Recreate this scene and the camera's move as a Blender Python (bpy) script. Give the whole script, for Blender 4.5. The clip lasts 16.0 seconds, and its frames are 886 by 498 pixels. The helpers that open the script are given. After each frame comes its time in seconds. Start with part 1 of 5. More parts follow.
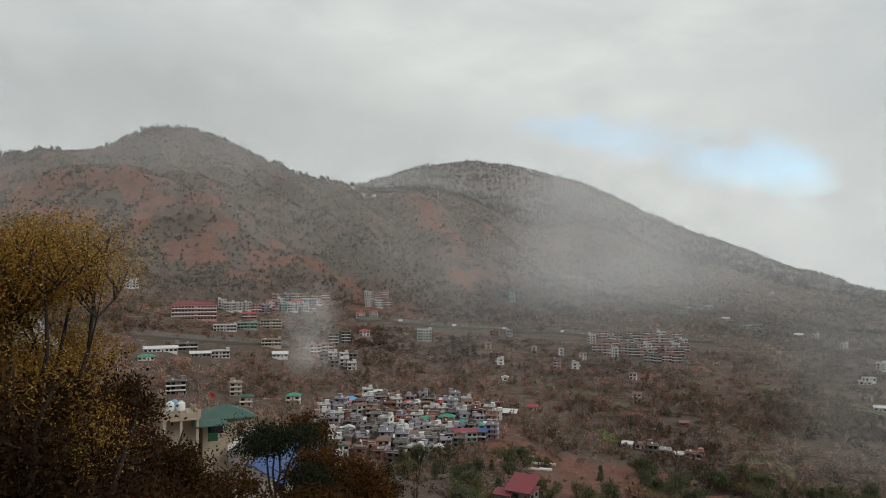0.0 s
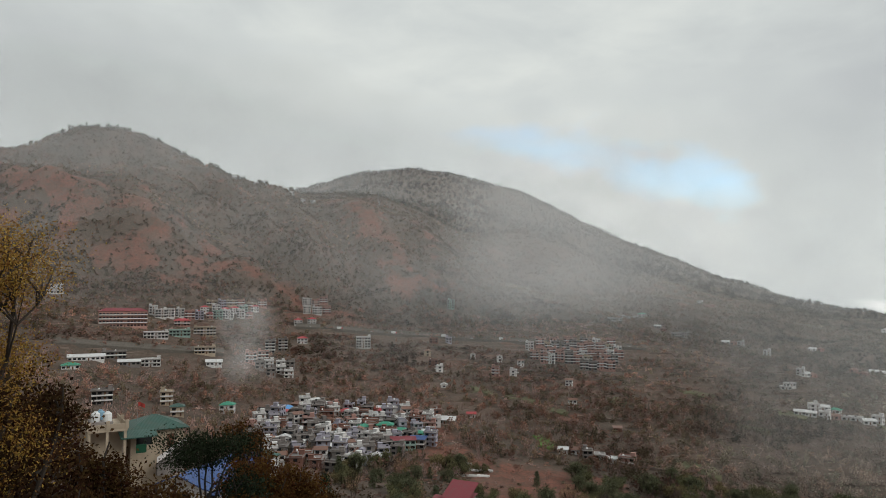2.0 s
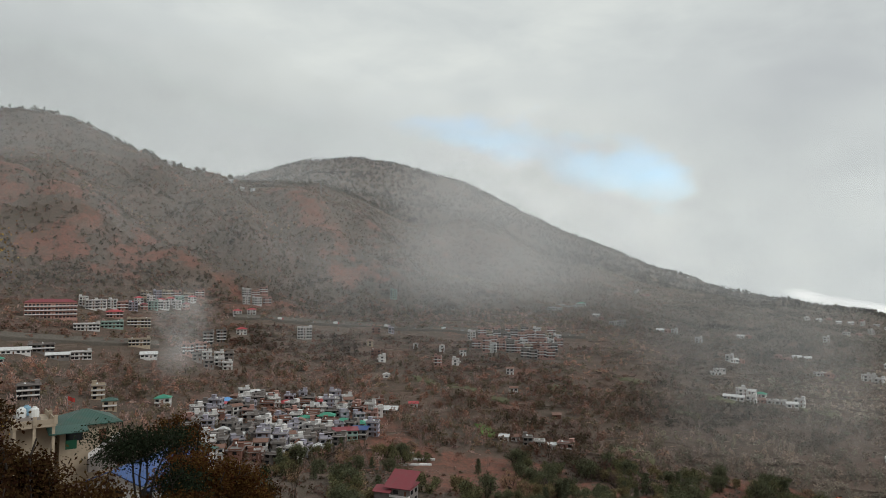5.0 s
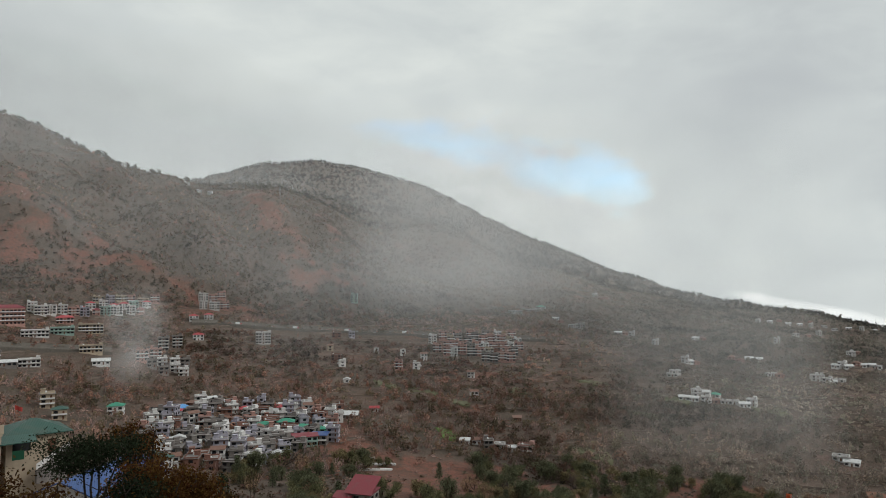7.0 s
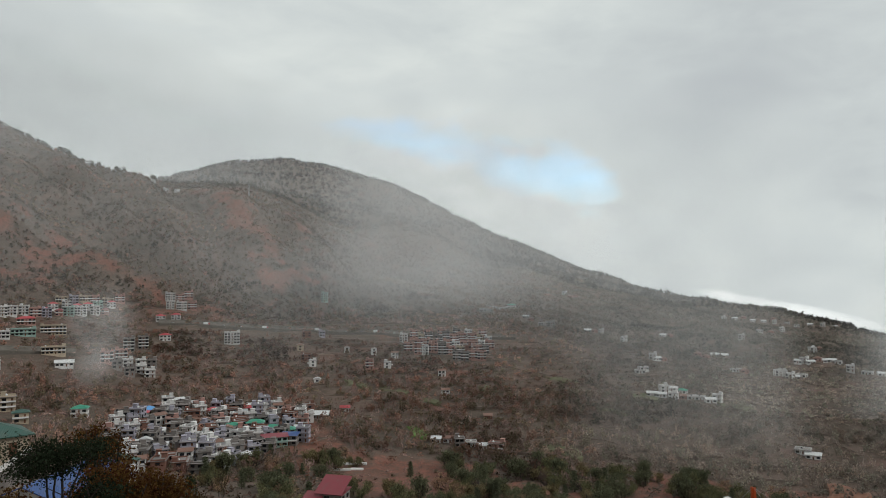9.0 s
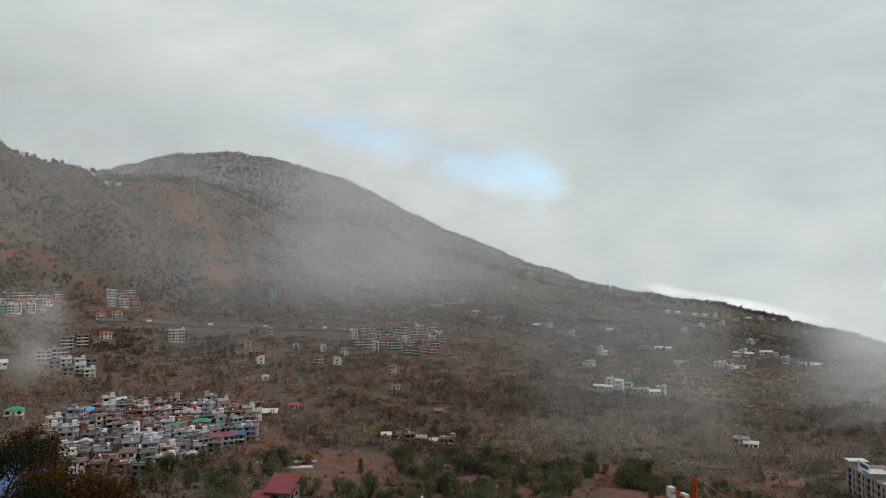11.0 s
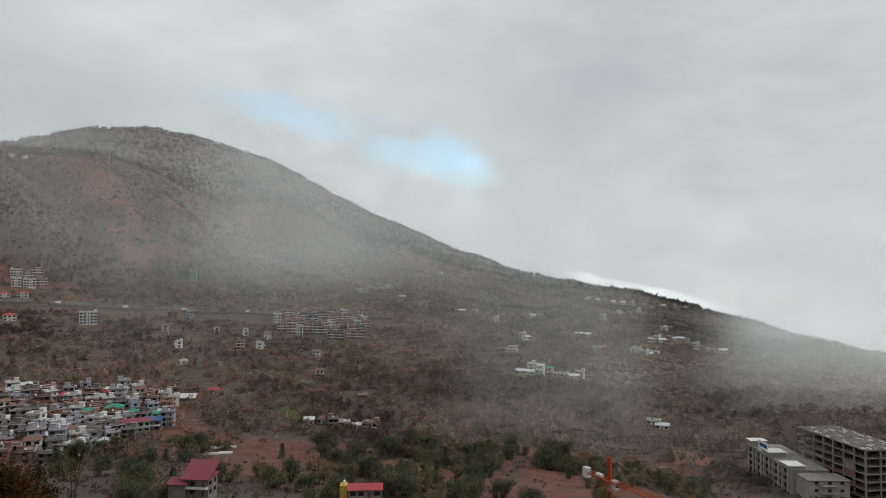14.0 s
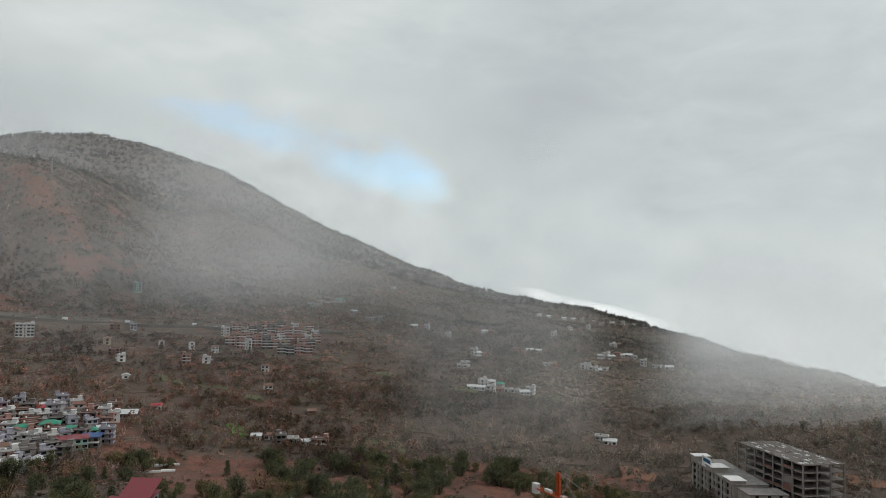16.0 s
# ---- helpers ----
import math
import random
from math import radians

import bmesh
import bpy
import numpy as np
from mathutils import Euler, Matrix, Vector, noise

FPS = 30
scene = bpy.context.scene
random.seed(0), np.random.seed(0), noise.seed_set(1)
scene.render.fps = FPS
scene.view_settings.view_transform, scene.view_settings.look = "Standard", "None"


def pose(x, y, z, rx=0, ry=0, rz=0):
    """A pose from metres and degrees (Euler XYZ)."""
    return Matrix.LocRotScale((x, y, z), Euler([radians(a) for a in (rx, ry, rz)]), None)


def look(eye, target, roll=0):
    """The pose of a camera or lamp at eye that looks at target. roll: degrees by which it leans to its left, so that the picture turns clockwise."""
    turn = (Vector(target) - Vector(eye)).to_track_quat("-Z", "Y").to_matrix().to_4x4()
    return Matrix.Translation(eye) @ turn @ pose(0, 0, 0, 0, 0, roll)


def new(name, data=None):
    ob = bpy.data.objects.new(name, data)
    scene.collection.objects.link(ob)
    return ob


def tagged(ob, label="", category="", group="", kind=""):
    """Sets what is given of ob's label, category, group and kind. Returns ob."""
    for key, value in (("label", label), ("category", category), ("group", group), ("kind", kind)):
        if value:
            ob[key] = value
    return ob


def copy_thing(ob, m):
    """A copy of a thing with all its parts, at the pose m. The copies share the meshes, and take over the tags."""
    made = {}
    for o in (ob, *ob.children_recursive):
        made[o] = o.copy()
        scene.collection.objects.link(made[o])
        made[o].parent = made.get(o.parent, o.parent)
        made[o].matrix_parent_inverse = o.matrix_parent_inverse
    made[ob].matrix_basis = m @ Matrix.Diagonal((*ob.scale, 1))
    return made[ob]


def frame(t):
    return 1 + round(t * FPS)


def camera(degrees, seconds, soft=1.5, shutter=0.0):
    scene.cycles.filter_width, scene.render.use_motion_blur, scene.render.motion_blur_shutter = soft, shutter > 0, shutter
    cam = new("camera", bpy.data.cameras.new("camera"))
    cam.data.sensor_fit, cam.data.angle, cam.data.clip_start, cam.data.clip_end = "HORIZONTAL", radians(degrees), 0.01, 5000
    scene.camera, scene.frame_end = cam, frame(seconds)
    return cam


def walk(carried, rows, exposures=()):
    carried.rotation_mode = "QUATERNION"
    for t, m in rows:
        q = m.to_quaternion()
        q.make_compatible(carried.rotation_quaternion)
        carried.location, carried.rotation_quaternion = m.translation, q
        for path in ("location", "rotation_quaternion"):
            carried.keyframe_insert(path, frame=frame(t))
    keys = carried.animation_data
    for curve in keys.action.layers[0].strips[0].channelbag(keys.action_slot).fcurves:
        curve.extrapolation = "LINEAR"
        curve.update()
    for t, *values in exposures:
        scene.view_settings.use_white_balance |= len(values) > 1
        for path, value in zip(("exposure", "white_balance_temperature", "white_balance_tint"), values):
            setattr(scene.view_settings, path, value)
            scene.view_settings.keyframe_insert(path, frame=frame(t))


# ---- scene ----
cam = camera(65.9, 16.0, soft=0.7)
# seconds, yaw, pitch, roll: the camera turns where it stands
TURNS = [
    (0, -0.01, 3.52, 0.07), (0.5, -1.22, 3.87, -0.05), (1, -2.82, 3.87, -0.17), (1.5, -4.29, 3.53, -0.20),
    (2, -5.04, 4.13, -0.20), (2.5, -6.07, 4.43, -0.05), (3, -6.75, 3.79, 0.20), (3.5, -7.95, 3.06, 0.01),
    (3.7, -8.16, 3.09, -0.08), (6, -11.44, 3.48, 0.13), (6.5, -12.25, 3.59, 0.15), (7, -13.09, 3.62, 0.10),
    (7.5, -13.50, 3.66, 0.21), (8, -14.18, 3.71, 0.39), (8.5, -14.76, 3.69, 0.54), (9, -15.52, 3.50, 0.34),
    (9.2, -15.74, 3.39, 0.38), (11.3, -20.36, 2.93, 0.45), (11.5, -20.77, 2.46, 0.34), (12, -21.70, 2.30, 0.28),
    (12.5, -22.62, 2.27, 0.07), (13, -23.50, 2.53, -0.09), (13.5, -24.62, 2.26, -0.13), (14, -25.79, 1.85, -0.37),
    (14.5, -26.64, 2.52, -0.63), (15, -28.00, 2.77, -1.07), (15.5, -28.90, 2.83, -1.13), (16, -29.73, 3.17, -1.12)]
walk(cam, [(t, pose(0, 0, 0, 90 + pitch, roll, yaw)) for t, yaw, pitch, roll in TURNS],
     [(0, 0.05, 6530, 8), (3.7, 0.05, 6500, 8), (9, 0.04, 6400, 7), (16, -0.01, 6340, 7)])


# ---- node helpers ----
def material(name):
    m = bpy.data.materials.new(name)
    m.use_nodes = True
    m.node_tree.nodes.clear()
    return m, m.node_tree


def node(tree, kind, inputs=None, operation="", use_clamp=False, data_type="", blend_type="", layer_name=""):
    n = tree.nodes.new(kind)
    if operation:
        n.operation = operation
    if use_clamp:
        n.use_clamp = True
    if data_type:
        n.data_type = data_type
    if blend_type:
        n.blend_type = blend_type
    if layer_name:
        n.layer_name = layer_name
    for key, value in (inputs or {}).items():
        if isinstance(value, bpy.types.NodeSocket):
            tree.links.new(value, n.inputs[key])
        else:
            n.inputs[key].default_value = value
    return n


def mix_rgb(tree, fac, a, b, blend="MIX"):
    n = node(tree, "ShaderNodeMix", data_type="RGBA", blend_type=blend)
    for i, value in ((0, fac), (6, a), (7, b)):
        if isinstance(value, bpy.types.NodeSocket):
            tree.links.new(value, n.inputs[i])
        else:
            n.inputs[i].default_value = value if i == 0 else (*value[:3], 1)
    return n.outputs[2]


def ramp(tree, fac, stops):
    n = node(tree, "ShaderNodeValToRGB", {"Fac": fac})
    e = n.color_ramp.elements
    while len(e) < len(stops):
        e.new(0.5)
    for item, (at, c) in zip(e, stops):
        item.position = at
        item.color = (c, c, c, 1) if isinstance(c, (int, float)) else (*c, 1)
    return n.outputs[0]


def maths(tree, op, a, b=0.0, clamp=False):
    n = node(tree, "ShaderNodeMath", operation=op, use_clamp=clamp)
    for i, value in ((0, a), (1, b)):
        if isinstance(value, bpy.types.NodeSocket):
            tree.links.new(value, n.inputs[i])
        else:
            n.inputs[i].default_value = value
    return n.outputs[0]


def grain(tree, vector, scale, detail=4.0, rough=0.55, distort=0.0):
    return node(tree, "ShaderNodeTexNoise", {"Vector": vector, "Scale": scale, "Detail": detail, "Roughness": rough,
                                             "Distortion": distort}).outputs[0]


def heading(azimuth, elevation):
    a, e = radians(azimuth), radians(elevation)
    return Vector((math.sin(a) * math.cos(e), math.cos(a) * math.cos(e), math.sin(e)))


# ---- sky: broken overcast with a blue gap over the far ridge ----
world = bpy.data.worlds.new("overcast_sky")
scene.world = world
world.use_nodes = True
wt = world.node_tree
wt.nodes.clear()
way = node(wt, "ShaderNodeTexCoord").outputs["Generated"]
clear_sky = node(wt, "ShaderNodeTexSky")
clear_sky.sky_type, clear_sky.sun_disc, clear_sky.altitude = "NISHITA", False, 1500
clear_sky.sun_elevation, clear_sky.sun_rotation = radians(38), radians(120)
blue = node(wt, "ShaderNodeVectorMath", {0: clear_sky.outputs[0], "Scale": 0.15}, operation="SCALE").outputs[0]
blue = mix_rgb(wt, 1.0, blue, (1.42, 1.58, 1.48), "MULTIPLY")
stretched = node(wt, "ShaderNodeMapping", {"Vector": way, "Scale": (1, 1, 2.4)}).outputs[0]
big = grain(wt, stretched, 2.3, 6, 0.5, 0.3)
small = grain(wt, stretched, 7.0, 7, 0.55, 0.4)
cloud_tone = maths(wt, "ADD", maths(wt, "MULTIPLY", big, 0.65), maths(wt, "MULTIPLY", small, 0.35))
cloud = ramp(wt, cloud_tone, [(0.30, (0.43, 0.45, 0.465)), (0.5, (0.53, 0.555, 0.555)), (0.68, (0.64, 0.66, 0.64))])


drift = node(wt, "ShaderNodeTexNoise", {"Vector": stretched, "Scale": 9.0, "Detail": 5.0})
bend = node(wt, "ShaderNodeVectorMath", {0: drift.outputs[1], 1: (0.5, 0.5, 0.5)}, operation="SUBTRACT").outputs[0]
bend = node(wt, "ShaderNodeVectorMath", {0: bend, "Scale": 0.11}, operation="SCALE").outputs[0]
torn = node(wt, "ShaderNodeVectorMath", {0: way, 1: bend}, operation="ADD").outputs[0]


def sky_spot(azimuth, elevation, wide, high, lean, ragged, toward=torn, softness=0.55):
    """How far a direction lies inside a ragged oval of sky: 1 in its heart, 0 outside."""
    f = heading(azimuth, elevation)
    r = Vector((math.cos(radians(azimuth)), -math.sin(radians(azimuth)), 0))
    u = r.cross(f)
    c, s = math.cos(radians(lean)), math.sin(radians(lean))
    along, across = r * c + u * s, u * c - r * s
    dots = []
    for axis, size in ((along, wide), (across, high)):
        d = node(wt, "ShaderNodeVectorMath", {0: toward, 1: axis}, operation="DOT_PRODUCT").outputs["Value"]
        dots.append(maths(wt, "POWER", maths(wt, "ABSOLUTE", maths(wt, "DIVIDE", d, math.sin(radians(size)))), 2.0))
    front = node(wt, "ShaderNodeVectorMath", {0: way, 1: f}, operation="DOT_PRODUCT").outputs["Value"]
    far = maths(wt, "ADD", dots[0], dots[1])
    inside = maths(wt, "SUBTRACT", 1.15, far)
    inside = maths(wt, "ADD", inside, maths(wt, "MULTIPLY", maths(wt, "SUBTRACT", small, 0.5), ragged))
    return maths(wt, "MULTIPLY", maths(wt, "GREATER_THAN", front, 0.5), maths(wt, "MULTIPLY", inside, softness, True), True)


gap = maths(wt, "MAXIMUM", sky_spot(22.8, 10.0, 6.8, 2.5, -20, 2.8), maths(wt, "MULTIPLY", sky_spot(14.5, 12.4, 8.5, 1.7, -8, 3.4), 0.7))
rim = sky_spot(42.5, -1.5, 6.0, 0.55, -12, 3.2, way, 1.0)
edge = sky_spot(22.0, 7.6, 12.0, 5.0, -26, 3.0)
gloom = sky_spot(-20.0, 14.0, 27.0, 7.5, -4, 2.0)
cloud = mix_rgb(wt, maths(wt, "MULTIPLY", gloom, 0.9), cloud, (0.37, 0.39, 0.395))
cloud = mix_rgb(wt, maths(wt, "MULTIPLY", edge, 0.55), cloud, (0.66, 0.67, 0.66))
cloud = mix_rgb(wt, maths(wt, "MULTIPLY", rim, 0.75), cloud, (0.95, 0.95, 0.93))
sky = mix_rgb(wt, maths(wt, "MULTIPLY", gap, 0.85), cloud, blue)
node(wt, "ShaderNodeOutputWorld", {"Surface": node(wt, "ShaderNodeBackground", {"Color": sky, "Strength": 1.13}).outputs[0]})

sun = new("sun", bpy.data.lights.new("sun", "SUN"))
sun.data.energy, sun.data.angle, sun.data.color = 1.0, radians(22), (1.0, 0.96, 0.9)
sun.matrix_world = look(heading(120, 38) * 100, (0, 0, 0))
# ---- the lie of the land ----
def hash2(ix, iy, seed):
    h = (ix.astype(np.int64) * 374761393 + iy.astype(np.int64) * 668265263 + seed * 144665) & 0xFFFFFFFF
    h = ((h ^ (h >> 13)) * 1274126177) & 0xFFFFFFFF
    return ((h ^ (h >> 16)) & 0xFFFF) / 65535.0


def wavy(x, y, seed):
    ix, iy = np.floor(x), np.floor(y)
    fx, fy = x - ix, y - iy
    fx, fy = fx * fx * (3 - 2 * fx), fy * fy * (3 - 2 * fy)
    a, b = hash2(ix, iy, seed), hash2(ix + 1, iy, seed)
    c, d = hash2(ix, iy + 1, seed), hash2(ix + 1, iy + 1, seed)
    return (a + (b - a) * fx) * (1 - fy) + (c + (d - c) * fx) * fy


def rough(x, y, size, octaves=5, seed=1):
    """Fractal noise of about -1 to 1; size is the longest wave in metres."""
    total, amp, norm = 0.0, 1.0, 0.0
    for k in range(octaves):
        q = 2.03 ** k / size
        total = total + amp * (2 * wavy(x * q + 17.3 * k, y * q - 9.1 * k, seed + k) - 1)
        norm += amp
        amp *= 0.52
    return total / norm * 1.5


FAR = 1.4  # the valley floor begins at about 250 m
NEAR_AZ = [-60, -25, -8, 8, 25, 45, 65]
NEAR = [  # distance, then the ground's height along those headings
    (2, -1.6, -1.6, -1.6, -1.6, -1.6, -1.6, -1.6), (14, -7, -7, -7, -8, -8, -8, -8), (30, -12, -13, -15, -16, -17, -17, -17),
    (90, -20, -22, -28, -34, -38, -38, -36), (190, -35, -42, -56, -63, -66, -66, -62),
    (270, -40, -49, -64, -72, -75, -80, -72), (340, -38, -45, -61, -70, -74, -82, -62),
    (430, -24, -33, -48, -66, -68, -78, -60), (550, -13, -14, -33, -50, -62, -76, -68),
    (650, 1, 1, -20, -30, -31, -64, -80)]
FAR_AZ = [-75, -45, -33, -30, -27.5, -22.5, -19, -15.5, -12, -8, 0, 3, 6.5, 13, 18.5, 25.5, 33, 44.5, 50.5, 64, 85]
FRONT = [8, 8.6, 9.7, 10.8, 10.9, 14.0, 13.3, 11.8, 10.1, 8.7, 8.0, 6.1, 3.4, -0.3, -1.8, -2.2, -3.2, -4.2, -5, -6.5, -7]
BACK = [5, 6, 7, 7, 7, 7, 7, 7, 7, 9.2, 11.4, 11.6, 11.1, 9.0, 5.7, 2.7, -0.1, -2.1, -3.8, -8.0, -9]
GRID_AZ = np.arange(-90, 100.01, 0.5)
GRID_R = np.exp(np.linspace(0, math.log(4900), 440))


def lie_of_land():
    z = np.zeros((len(GRID_AZ), len(GRID_R)))
    for i, az in enumerate(GRID_AZ):
        rs = [row[0] * (FAR if row[0] > 150 else 1) for row in NEAR]
        zs = [np.interp(az, NEAR_AZ, row[1:]) * (FAR if row[0] > 150 else 1) for row in NEAR]
        rf = np.interp(az, [-75, -22, 0, 10, 18, 34, 64], [1100, 1150, 1050, 900, 840, 850, 850]) * FAR
        rb = np.interp(az, [0, 20, 34, 50, 64], [1700, 1650, 1450, 1300, 1200]) * FAR
        zf = rf * math.tan(radians(np.interp(az, FAR_AZ, FRONT)))
        zb = rb * math.tan(radians(np.interp(az, FAR_AZ, BACK)))
        dip = 60 * (1 - np.clip((az - 6) / 8, 0, 1))
        rs += [0.55 * 650 * FAR + 0.45 * rf, rf, (rf + rb) / 2, rb, rb + 500, 4900]
        zs += [zs[-1] + 0.42 * (zf - zs[-1]), zf, (zf + zb) / 2 - dip, zb, zb - 170, -260 - 420 * float(np.clip((az - 28) / 16, 0, 1))]
        z[i] = np.interp(GRID_R, rs, zs)
    for axis, n in ((1, 3), (0, 2)):
        for _ in range(2):
            p = np.pad(z, [(n, n) if a == axis else (0, 0) for a in (0, 1)], mode="edge")
            z = sum(np.take(p, np.arange(k, k + z.shape[axis]), axis=axis) for k in range(2 * n + 1)) / (2 * n + 1)
    return z


LAND = lie_of_land()


def step(x, a, b):
    t = np.clip((x - a) / (b - a), 0, 1)
    return t * t * (3 - 2 * t)


def plan(azimuth, elevation):
    """Where a line of sight first meets the smooth land beyond the valley floor."""
    row = LAND[int((azimuth - GRID_AZ[0]) / 0.5)]
    far = [r for r, z in zip(GRID_R, row) if r > 560 and z / r > math.tan(radians(elevation))]
    r = far[0] if far else 1500.0
    return r * math.sin(radians(azimuth)), r * math.cos(radians(azimuth))


# spurs of the mountain: heading and elevation of the upper and lower end, height, width of the open and of the steep side
SPURS = [(*plan(*a), *plan(*b), h, wn, wf) for a, b, h, wn, wf in (
    ((-22.4, 7.7), (-11.4, 0.6), 34, 150, 48), ((-17.6, 9.3), (-12.4, 3.3), 30, 100, 42), ((-8.7, 7.8), (-6.0, 1.2), 32, 95, 45),
    ((-31.5, 8.6), (-24.6, 4.6), 28, 120, 50), ((-24.4, 6.0), (-17.0, 2.6), 24, 90, 34), ((-3.2, 7.6), (0.8, 2.0), 26, 100, 45),
    ((-13.4, 8.8), (-9.6, 3.0), 22, 70, 36), ((2.4, 6.0), (6.4, 0.6), 18, 80, 40), ((-28.0, 9.9), (-25.4, 7.0), 20, 80, 40))]


def spurs(x, y):
    """The spurs' rise in metres, how open a place lies on their bare side, and how deep in the wooded gullies behind them."""
    wob = 22 * rough(x, y, 150, 4, 140)
    rise, bare, gully = 0 * x, 0 * x, 0 * x
    for ax, ay, bx, by, h, wn, wf in SPURS:
        dx, dy = bx - ax, by - ay
        span = math.hypot(dx, dy)
        t = ((x - ax) * dx + (y - ay) * dy) / span ** 2
        s = ((x - ax) * dy - (y - ay) * dx) / span
        s = -s + wob
        ends = step(t, -0.25, 0.12) * (1 - step(t, 0.92, 1.25))
        crest = np.exp(-(s / np.where(s > 0, wf, wn)) ** 2) * ends
        trough = np.exp(-((s - 1.7 * wf) / (0.9 * wf)) ** 2) * ends
        rise = rise + h * crest - 0.45 * h * trough
        bare = np.maximum(bare, np.exp(-((s + 0.42 * wn) / (0.62 * wn)) ** 2) * ends)
        gully = np.maximum(gully, trough)
    return rise, bare, gully


def ground(x, y):
    """The ground's height at x, y (numbers or arrays)."""
    x, y = np.asarray(x, float), np.asarray(y, float)
    r = np.maximum(np.hypot(x, y), 1.001)
    az = np.degrees(np.arctan2(x, y))
    u = np.clip((az - GRID_AZ[0]) / 0.5, 0, len(GRID_AZ) - 1.001)
    v = np.clip(np.log(r) / math.log(4900) * (len(GRID_R) - 1), 0, len(GRID_R) - 1.001)
    i, j = u.astype(int), v.astype(int)
    fu, fv = u - i, v - j
    z = (LAND[i, j] * (1 - fu) + LAND[i + 1, j] * fu) * (1 - fv) + (LAND[i, j + 1] * (1 - fu) + LAND[i + 1, j + 1] * fu) * fv
    behind = step(np.abs(az - 15), 95, 140) * step(r, 3, 20)
    z = z * (1 - behind) + behind * (-3 + 0.42 * np.minimum(r, 900) - 0.12 * np.maximum(r - 900, 0))
    x, y, r = x / FAR, y / FAR, r / FAR
    slope = step(r, 560, 720) * (1 - 0.6 * step(r, 820, 1020))
    warp = 60 * rough(x, y, 260, 3, 40)
    gully = 1 - np.abs(rough(x + warp, y * 0.45 + warp * 0.6, 210, 4, 21)) * 1.6
    crag = step(r, 720, 860)
    z = z + slope * (20 * (gully - 0.45) + (10 + 5 * crag) * rough(x, y, 80, 5, 33)) + step(r, 540, 640) * (1 - step(r, 1180, 1300)) * spurs(x * FAR, y * FAR)[0]
    z = z + 9 * step(r, 1000, 1150) * (1 - step(r, 1900, 2300)) * rough(x, y, 85, 5, 35)
    z = z + step(r, 20, 250) * (1.6 * rough(x, y, 45, 4, 5) + 2.5 * rough(x, y, 130, 3, 9) * step(r, 150, 300))
    flat = step(r, 230, 300) * (1 - step(r, 600, 760)) * step(rough(x, y, 170, 2, 60), -0.6, -0.1)
    k = z / 3.6 + 0.4 * rough(x, y, 90, 2, 77)
    f = k - np.floor(k)
    return z + flat * 3.6 * (step(f, 0.62, 0.98) - f) * 0.85


def cover(x, y):
    """How thick the scrub stands (0 to 1) and how red the bare soil is (0 to 1)."""
    x, y = np.asarray(x, float) / FAR, np.asarray(y, float) / FAR
    r = np.hypot(x, y)
    az = np.degrees(np.arctan2(x, y))
    mount = step(r, 570, 680)
    east = step(az, 18, 34)
    warp = 60 * rough(x, y, 260, 3, 40)
    thick = 0.5 + 0.5 * rough(x, y, 110, 4, 71) + 0.45 * rough(x, y, 28, 3, 72) + 0.22 * east
    _, bare, gully = spurs(x * FAR, y * FAR)
    patch = 0.75 * rough(x + 0.6 * warp, y * 0.55 + 0.8 * warp, 120, 6, 73) + 0.5 * rough(x, y, 24, 3, 76) + 1.0 * bare - 1.0 * gully
    patch = patch - 0.16 * (1 - step(az, -9, -4)) - 0.25 * step(az, 9, 26) - 0.35 * (1 - step(r, 640, 700)) * (1 - step(az, -12, -8)) - 1.2 * step(r, 1090, 1200)
    open_ = step(patch + 0.45 * rough(x, y, 46, 5, 78), 0.2, 0.75)
    hill = 0.88 - 0.55 * open_ + 0.6 * rough(x, y, 20, 4, 74) + 0.35 * gully
    thick = thick * (1 - mount) + hill * mount
    thick = thick + 0.3 * (1 - step(az, 0, 6)) * step(r, 350, 390) * (1 - step(r, 560, 620))
    near_red = step(az, -6, 2) * (1 - step(az, 42, 50)) * step(r, 205, 235) * (1 - step(r, 290, 335))
    thick = thick - 0.7 * near_red * step(rough(x, y, 60, 3, 81), -0.15, 0.2)
    red = 0.35 + 0.8 * rough(x, y, 140, 4, 91) + 1.0 * near_red + mount * (0.15 + 0.6 * open_) - 0.7 * east * step(r, 300, 350)
    return np.clip(thick, 0, 1), np.clip(red, 0, 1)


